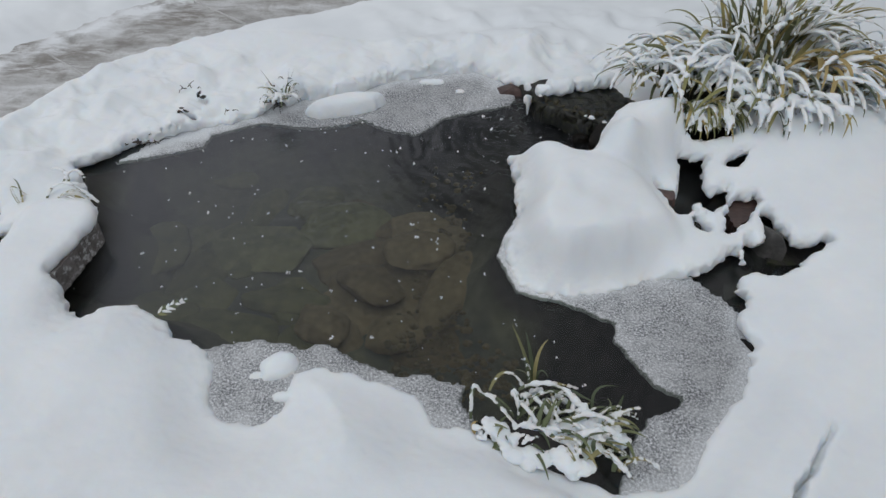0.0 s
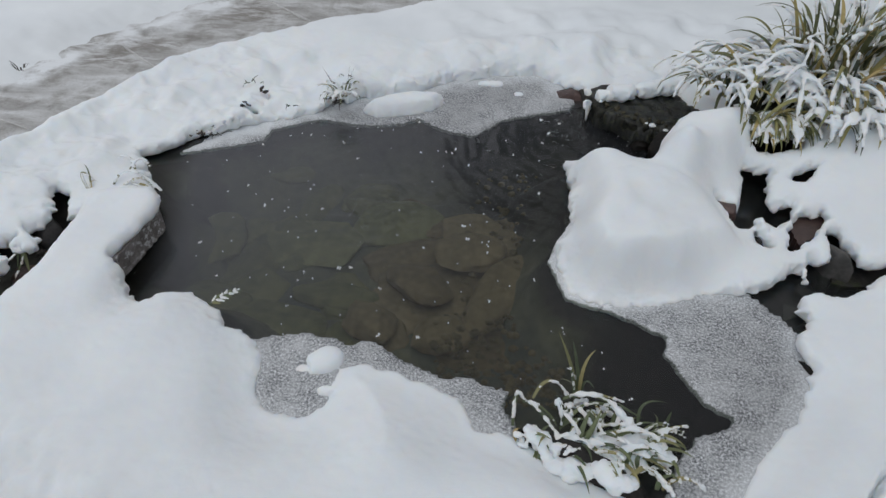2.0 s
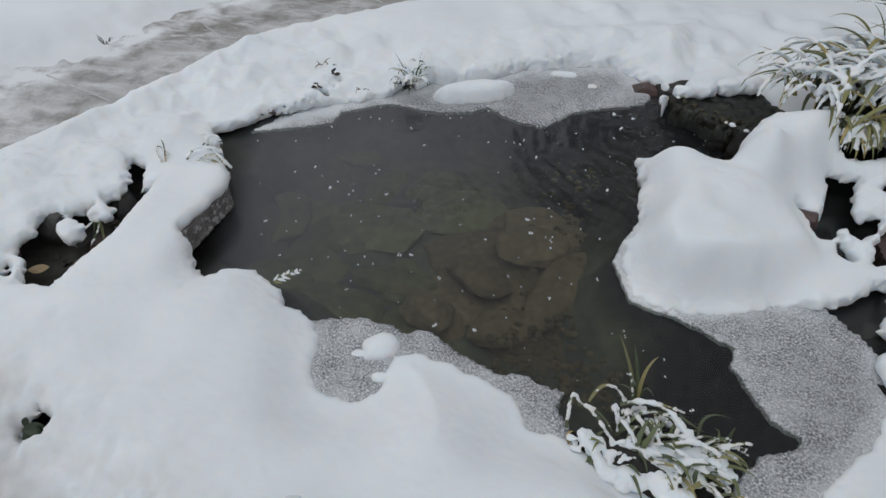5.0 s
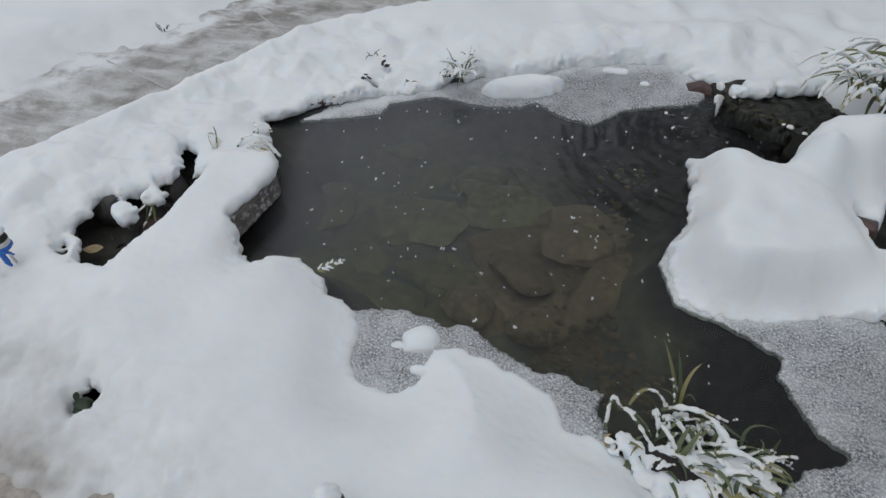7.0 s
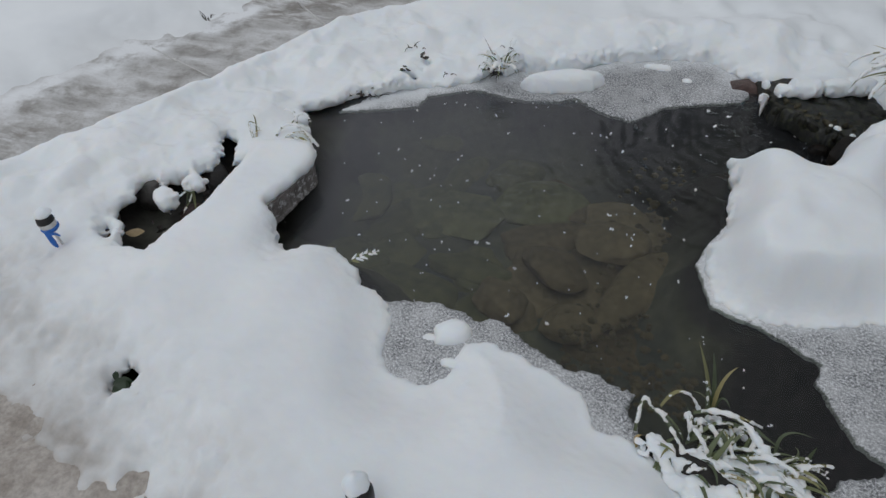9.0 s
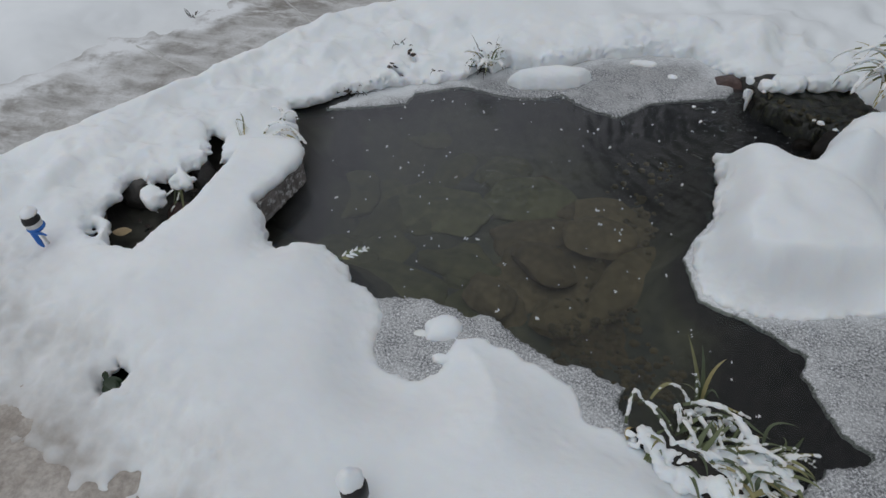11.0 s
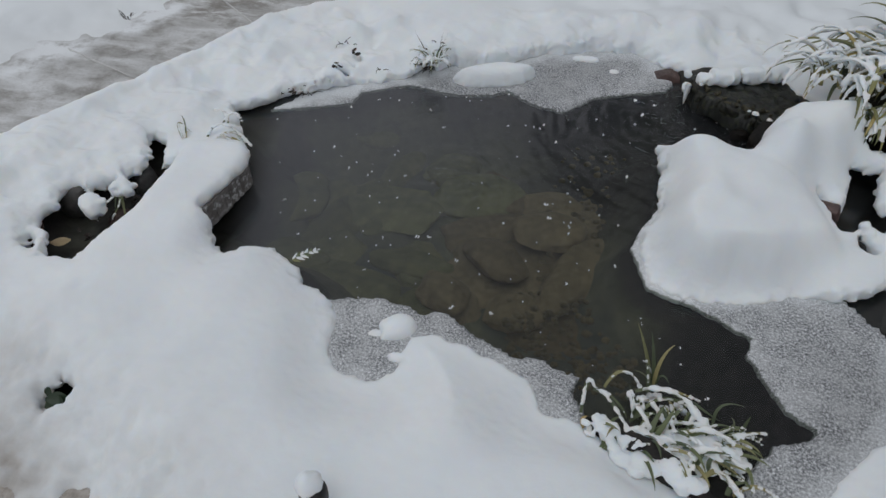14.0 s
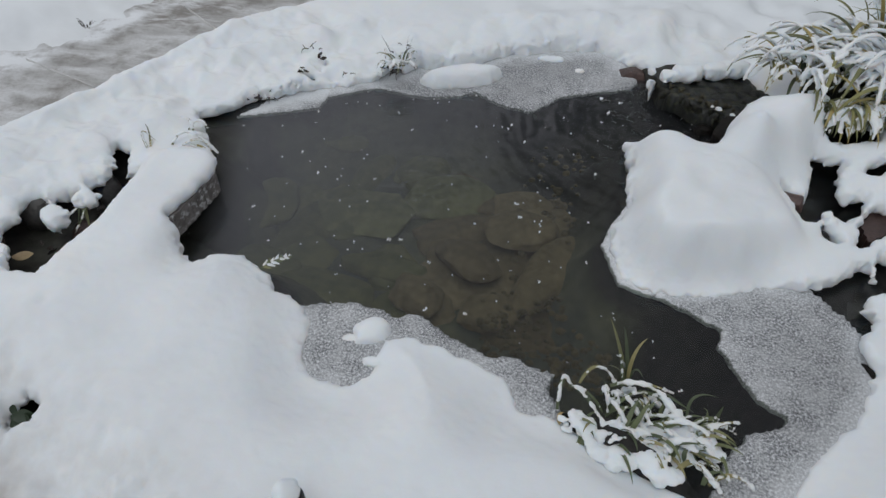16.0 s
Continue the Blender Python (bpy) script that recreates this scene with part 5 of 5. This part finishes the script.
wr = random.Random(72)
for x, y, size in ((0.105, 0.925, 0.014), (0.133, 0.936, 0.016), (0.179, 0.905, 0.020), (0.237, 0.871, 0.024), (0.305, 0.889, 0.026), (0.337, 0.937, 0.018), (0.393, 0.947, 0.016), (0.236, 1.048, 0.011), (0.311, 0.831, 0.028), (0.299, 1.030, 0.010), (0.27, 0.86, 0.026), (0.20, 0.87, 0.022), (0.34, 0.85, 0.024), (0.355, 0.945, 0.018), (0.15, 0.915, 0.022), (0.21, 0.93, 0.016), (0.265, 0.905, 0.020), (0.36, 0.905, 0.020), (0.425, 0.93, 0.018), (0.45, 0.90, 0.014), (0.30, 0.95, 0.014)):
    for k in range(7):
        c = Vector((x + wr.gauss(0, 0.014), y + wr.gauss(0, 0.010), 0.030 + wr.uniform(-0.016, 0.010))) - near.location
        LOADS[near.name].append((c, c + Vector((wr.gauss(0, 0.015), wr.gauss(0, 0.010), 0.0)), size * wr.uniform(0.6, 1.0)))
load_snow(near, 0.0034, 0.0045, 540)
tall = tagged(new("iris_clump"), "upright green iris blades at the water", "plant")
tall.location = (0.249, 1.085, 0.0)
for over, tip, width in (((0.215, 1.115, 0.10), (0.178, 1.144, 0.18), 0.013), ((0.232, 1.105, 0.10), (0.213, 1.132, 0.17), 0.013), ((0.250, 1.105, 0.10), (0.275, 1.132, 0.14), 0.010), ((0.262, 1.10, 0.05), (0.282, 1.079, 0.05), 0.009), ((0.235, 1.10, 0.06), (0.205, 1.10, 0.10), 0.009), ((0.225, 1.09, 0.05), (0.19, 1.07, 0.09), 0.009)):
    arch(tall, GREENLEAF, (0.249, 1.082, 0.005), over, tip, width, 0.35 if tip[2] == 0.10 else 0.0)
load_snow(tall, 0.004, 0.002, 545)
tuft = clump("grass_tuft", "small snow-covered grass tuft on the bank", (-0.65, 2.375, 0.085), 34, (0.035, 0.02), (0.06, 0.11), (0.007, 0.012), GREENLEAF, 17, 0.85, (50, 85), (100, 180), 0.05)
sprays(tuft, 5, (0.03, 0.02), (0.10, 0.14), (0.004, 0.006), TWIG, 123, 0.0, (70, 88), (5, 30), 0.05)
load_snow(tuft, 0.004, 0.003, 554)
reed = tagged(new("grass_tuft"), "few bent pale reed leaves in the snow", "plant")
reed.location = (-1.33, 1.64, 0.06)
arch(reed, LEAF, (-1.325, 1.645, 0.06), (-1.377, 1.702, 0.115), (-1.335, 1.70, 0.09), 0.008, 0.4)
arch(reed, LEAF, (-1.327, 1.64, 0.06), (-1.365, 1.72, 0.10), (-1.395, 1.75, 0.115), 0.006)
arch(reed, LEAF, (-1.320, 1.65, 0.06), (-1.345, 1.685, 0.09), (-1.338, 1.712, 0.08), 0.007, 0.5)
load_snow(reed, 0.004, 0.002, 551)
reed = tagged(new("grass_tuft"), "bent reed leaves under snow beside the slab", "plant")
reed.location = (-1.22, 1.72, 0.06)
arch(reed, LEAF, (-1.279, 1.697, 0.07), (-1.232, 1.748, 0.105), (-1.125, 1.722, 0.045), 0.013, 1.25)
arch(reed, LEAF, (-1.253, 1.698, 0.07), (-1.190, 1.726, 0.095), (-1.150, 1.722, 0.055), 0.012, 1.0)
arch(reed, LEAF, (-1.240, 1.710, 0.06), (-1.200, 1.705, 0.085), (-1.160, 1.690, 0.050), 0.011, 0.6)
arch(reed, LEAF, (-1.250, 1.80, 0.07), (-1.280, 1.834, 0.095), (-1.329, 1.845, 0.085), 0.010, 1.0)
arch(reed, LEAF, (-1.270, 1.80, 0.07), (-1.240, 1.835, 0.095), (-1.205, 1.822, 0.060), 0.011, 1.1)
arch(reed, LEAF, (-1.235, 1.715, 0.06), (-1.175, 1.715, 0.075), (-1.130, 1.700, 0.020), 0.010)
load_snow(reed, 0.004, 0.003, 552)
reed = tagged(new("grass_tuft"), "bent pale reed leaves hanging into the dark hollow", "plant")
reed.location = (-1.45, 1.40, 0.06)
arch(reed, GREENLEAF, (-1.456, 1.405, 0.065), (-1.425, 1.392, 0.055), (-1.400, 1.345, -0.03), 0.017)
arch(reed, GREENLEAF, (-1.440, 1.405, 0.060), (-1.415, 1.375, 0.040), (-1.44, 1.325, -0.02), 0.014, 0.5)
arch(reed, LEAF, (-1.430, 1.385, 0.050), (-1.460, 1.340, 0.030), (-1.505, 1.325, 0.005), 0.008, 0.5)
arch(reed, GREENLEAF, (-1.455, 1.42, 0.07), (-1.440, 1.40, 0.06), (-1.436, 1.352, 0.0), 0.013)
load_snow(reed, 0.004, 0.003, 553)
load_snow(clump("weed", "small dark dry weed beside the path", (-2.10, 2.49, 0.035), 10, (0.02, 0.015), (0.025, 0.05), (0.005, 0.008), TWIG, 21, 0.2, (40, 88), (10, 80), 0.02), 0.004, 0.002, 550)


def tube(pts, radius, sides=5):
    verts, faces = [], []
    for k, p in enumerate(pts):
        q = (pts[min(k + 1, len(pts) - 1)] - pts[max(k - 1, 0)]).normalized()
        a = q.orthogonal().normalized()
        b = q.cross(a)
        rad = radius * (1 - 0.7 * k / (len(pts) - 1))
        verts += [p + (a * math.cos(t) + b * math.sin(t)) * rad for t in (2 * math.pi * s / sides for s in range(sides))]
    for k in range(len(pts) - 1):
        for s in range(sides):
            faces.append((k * sides + s, k * sides + (s + 1) % sides, (k + 1) * sides + (s + 1) % sides, (k + 1) * sides + s))
    return verts, faces


def leaf_plate(name, at, a, b, turn, tilt, mat, parent=None, curl=0.15):
    """An oval leaf blade with a midrib fold and a curled edge."""
    verts, faces = [], []
    for i in range(9):
        s = i / 8
        w = b * math.sin(math.pi * min(max(s, 0.03), 0.97)) ** 0.7
        for j in (-1, -0.5, 0, 0.5, 1):
            verts.append((a * (2 * s - 1), w * j, curl * b * (abs(j) + 0.8 * (2 * s - 1) ** 2)))
    for i in range(8):
        for j in range(4):
            n = i * 5 + j
            faces.append((n, n + 5, n + 6, n + 1))
    ob = mesh_object(name, verts, faces, mat, parent)
    ob.matrix_world = pose(*at, tilt, 0, turn)
    return ob


tr = random.Random(31)
for cx, cy, z, n in ((-1.03, 2.43, 0.085, 5), (-0.965, 2.35, 0.03, 6), (-1.01, 2.28, 0.03, 5), (-1.09, 2.13, 0.02, 9), (-1.26, 2.29, 0.085, 2), (-0.82, 2.30, 0.07, 3), (-0.68, 2.40, 0.03, 5), (-0.05, 2.88, 0.08, 2), (-0.66, 2.50, 0.10, 4)):
    root = tagged(new("twig_cluster"), "dark dry leaf bits and twigs showing through the snow", "twigs", "twigs in the snow")
    root.location = (cx, cy, z)
    for k in range(n):
        v, f = tube(leaf_path((tr.uniform(-0.03, 0.03), tr.uniform(-0.012, 0.012), 0), tr.uniform(0, 360), tr.uniform(0, 50), tr.uniform(0.02, 0.045), tr.uniform(10, 160), 6), 0.0022)
        mesh_object("twig", v, f, TWIG, root)

LITTER = make_leaf("wet_leaf_litter", [(0.0, (0.018, 0.015, 0.014)), (1.0, (0.055, 0.042, 0.036))])
for cx, cy, z, spread, n in ((-1.16, 2.10, 0.035, 0.03, 6), (-1.11, 2.15, 0.04, 0.025, 6), (-1.07, 2.185, 0.05, 0.02, 4), (-1.02, 2.275, 0.07, 0.015, 4), (-0.99, 2.37, 0.080, 0.025, 3), (-1.46, 1.24, -0.03, 0.06, 8), (-1.40, 1.45, -0.03, 0.04, 5), (-0.70, 2.40, 0.04, 0.03, 5)):
    for k in range(n):
        curled = leaf_plate("dead_leaf", (cx + tr.uniform(-spread, spread), cy + tr.uniform(-0.5, 0.5) * spread, z + tr.uniform(-0.006, 0.01)), tr.uniform(0.008, 0.016), tr.uniform(0.005, 0.009), tr.uniform(0, 360), tr.uniform(-50, 50), LITTER, None, 0.6)
        tagged(curled, "small dark wet dead leaf sticking out of the snow", "leaf", "leaf litter on the bank")

# snowy fern frond at the bank
fern = tagged(new("fern_frond"), "small snow-covered fern frond leaning over the water", "fern")
fern.location = (-0.77, 1.225, 0.065)
stem = leaf_path((0, 0, 0), 34, 28, 0.088, 40, 8)
v, f = tube(stem, 0.003)
mesh_object("stem", v, f, GREENLEAF, fern)
for k in range(1, 8):
    for side in (-1, 1):
        pts = leaf_path(stem[k], 40 + side * 50, 10, 0.032 * (1 - k / 10) * tr.uniform(0.7, 1.2), 20, 5)
        v, f = ribbon(pts, [0.004, 0.0055, 0.005, 0.003, 0.001], 0.0, 0.004)
        mesh_object("leaflet", v, f, SNOW if (k + side) % 3 else GREENLEAF, fern)


tagged(leaf_plate("fallen_leaf", (-1.53, 1.20, -0.015), 0.030, 0.017, 25, 10, DEADLEAF), "tan fallen leaf lying in the dark hollow", "leaf")
shrub = tagged(new("evergreen_sprig"), "dark green evergreen leaves poking from a hollow in the snow", "plant")
shrub.location = (-1.14, 0.685, 0.055)
for x, y, z, a, b, turn, tilt in ((-0.026, 0.004, -0.004, 0.014, 0.009, 120, 50), (0.008, -0.006, -0.004, 0.026, 0.016, 20, 40), (0.02, -0.012, -0.008, 0.022, 0.014, -30, 50), (0.0, -0.012, -0.012, 0.024, 0.014, 70, 35)):
    leaf_plate("leaf", (x, y, z), a, b, turn, tilt, EVERGREEN, shrub)


def turned(profile, sides=20):
    verts, faces = [], []
    for r, z in profile:
        verts += [(r * math.cos(t), r * math.sin(t), z) for t in (2 * math.pi * s / sides for s in range(sides))]
    for k in range(len(profile) - 1):
        for s in range(sides):
            faces.append((k * sides + s, k * sides + (s + 1) % sides, (k + 1) * sides + (s + 1) % sides, (k + 1) * sides + s))
    faces.append(tuple(range((len(profile) - 1) * sides, len(profile) * sides)))
    faces.append(tuple(range(sides))[::-1])
    return verts, faces


# garden ornament on a stake with a blue scarf
orn = tagged(new("garden_ornament"), "small white and black garden ornament wearing a blue scarf", "ornament")
orn.matrix_world = pose(-1.596, 1.004, 0.130, 0, -6, 20) @ Matrix.Scale(0.64, 4)
mesh_object("stake", *turned([(0.006, -0.1), (0.006, 0.04)]), WHITE, orn)
mesh_object("body", *turned([(0.012, 0.040), (0.032, 0.05), (0.036, 0.065), (0.037, 0.085), (0.034, 0.105), (0.024, 0.122), (0.008, 0.130)], 24), WHITE, orn)
mesh_object("face_band", *turned([(0.0362, 0.086), (0.0385, 0.088), (0.0380, 0.098), (0.0330, 0.114), (0.0285, 0.118)], 24), BLACK, orn)
scarf = mesh_object("scarf", *turned([(0.014, 0.034), (0.032, 0.040), (0.039, 0.048), (0.040, 0.056), (0.036, 0.062)], 24), BLUE, orn)
mesh_object("scarf_end", *ribbon([Vector(p) for p in ((0.0, -0.036, 0.055), (0.006, -0.046, 0.03), (0.010, -0.05, 0.0), (0.013, -0.051, -0.012), (0.016, -0.05, -0.026))], [0.012, 0.011, 0.012, 0.012, 0.008], 0.0, 0.004), BLUE, scarf)
mesh_object("scarf_end", *ribbon([Vector(p) for p in ((0.0, -0.037, 0.055), (0.02, -0.042, 0.047), (0.036, -0.034, 0.035), (0.042, -0.03, 0.02))], [0.010, 0.010, 0.010, 0.008], 0.0, 0.004), BLUE, scarf)
cap = clot((-1.606, 1.007, 0.208), (0.024, 0.023, 0.017), 481, None, "little cap of snow on the ornament")

# garden stake lamp
lampobj = tagged(new("garden_lamp"), "black garden stake lamp capped with snow", "lamp")
lampobj.location = (-0.414, 0.556, 0.045)
lampobj.scale = (0.78, 0.78, 0.86)
v, f = turned([(0.012, -0.06), (0.012, 0.09), (0.02, 0.095), (0.02, 0.10)])
mesh_object("stake", v, f, BLACK, lampobj)
v, f = turned([(0.030, 0.10), (0.031, 0.105), (0.031, 0.125), (0.029, 0.128)])
mesh_object("diffuser", v, f, WHITE, lampobj)
v, f = turned([(0.034, 0.128), (0.036, 0.132), (0.036, 0.165), (0.030, 0.18), (0.015, 0.186)])
mesh_object("lid", v, f, BLACK, lampobj)
clot((-0.422, 0.561, 0.196), (0.028, 0.027, 0.038), 482, None, "rounded cap of snow on the garden lamp")

# pale joints across the path
for a, b in (((-2.20, 2.20), (-1.80, 2.06)), ((-1.80, 2.80), (-1.56, 2.62)), ((-1.33, 3.43), (-1.0, 3.18))):
    q = (Vector((*b, 0)) - Vector((*a, 0)))
    side = q.cross(Vector((0, 0, 1))).normalized() * 0.0014
    A, B = Vector((*a, 0.0)), Vector((*b, 0.0))
    vs = [A - side, B - side, B + side, A + side]
    tagged(mesh_object("edging_strip", [p + Vector((0, 0, z)) for z in (0.0, 0.027) for p in vs], [(3, 2, 1, 0), (4, 5, 6, 7), (0, 1, 5, 4), (1, 2, 6, 5), (2, 3, 7, 6), (3, 0, 4, 7)], WHITE), "thin pale edging strip set across the slushy path", "edging", "strips across the path")

# fresh flakes lying on the water
fr = random.Random(77)
verts, faces = [], []
made = 0
while made < 150:
    x, y = fr.uniform(-1.15, 0.75), fr.uniform(1.05, 2.45)
    if inside(POND, np.array([x]), np.array([y]))[0] < 0.03:
        continue
    made += 1
    s0 = fr.choice((0.0018, 0.0022, 0.0026, 0.003, 0.004, 0.0055))
    for c in range(fr.randint(2, 4)):
        ox, oy, n = fr.uniform(-s0, s0), fr.uniform(-s0, s0), len(verts)
        q = s0 * fr.uniform(0.5, 1.0)
        verts += [(x + ox + q, y + oy, 0.001), (x + ox - q * 0.5, y + oy + q, 0.001), (x + ox - q * 0.5, y + oy - q, 0.001), (x + ox, y + oy, 0.001 + q * 1.5)]
        faces += [(n, n + 1, n + 3), (n + 1, n + 2, n + 3), (n + 2, n, n + 3)]
flakes = mesh_object("snowflakes", verts, faces, SNOW)
tagged(flakes, "scattered fresh snowflakes on the dark water", "snowflakes", kind="stuff")
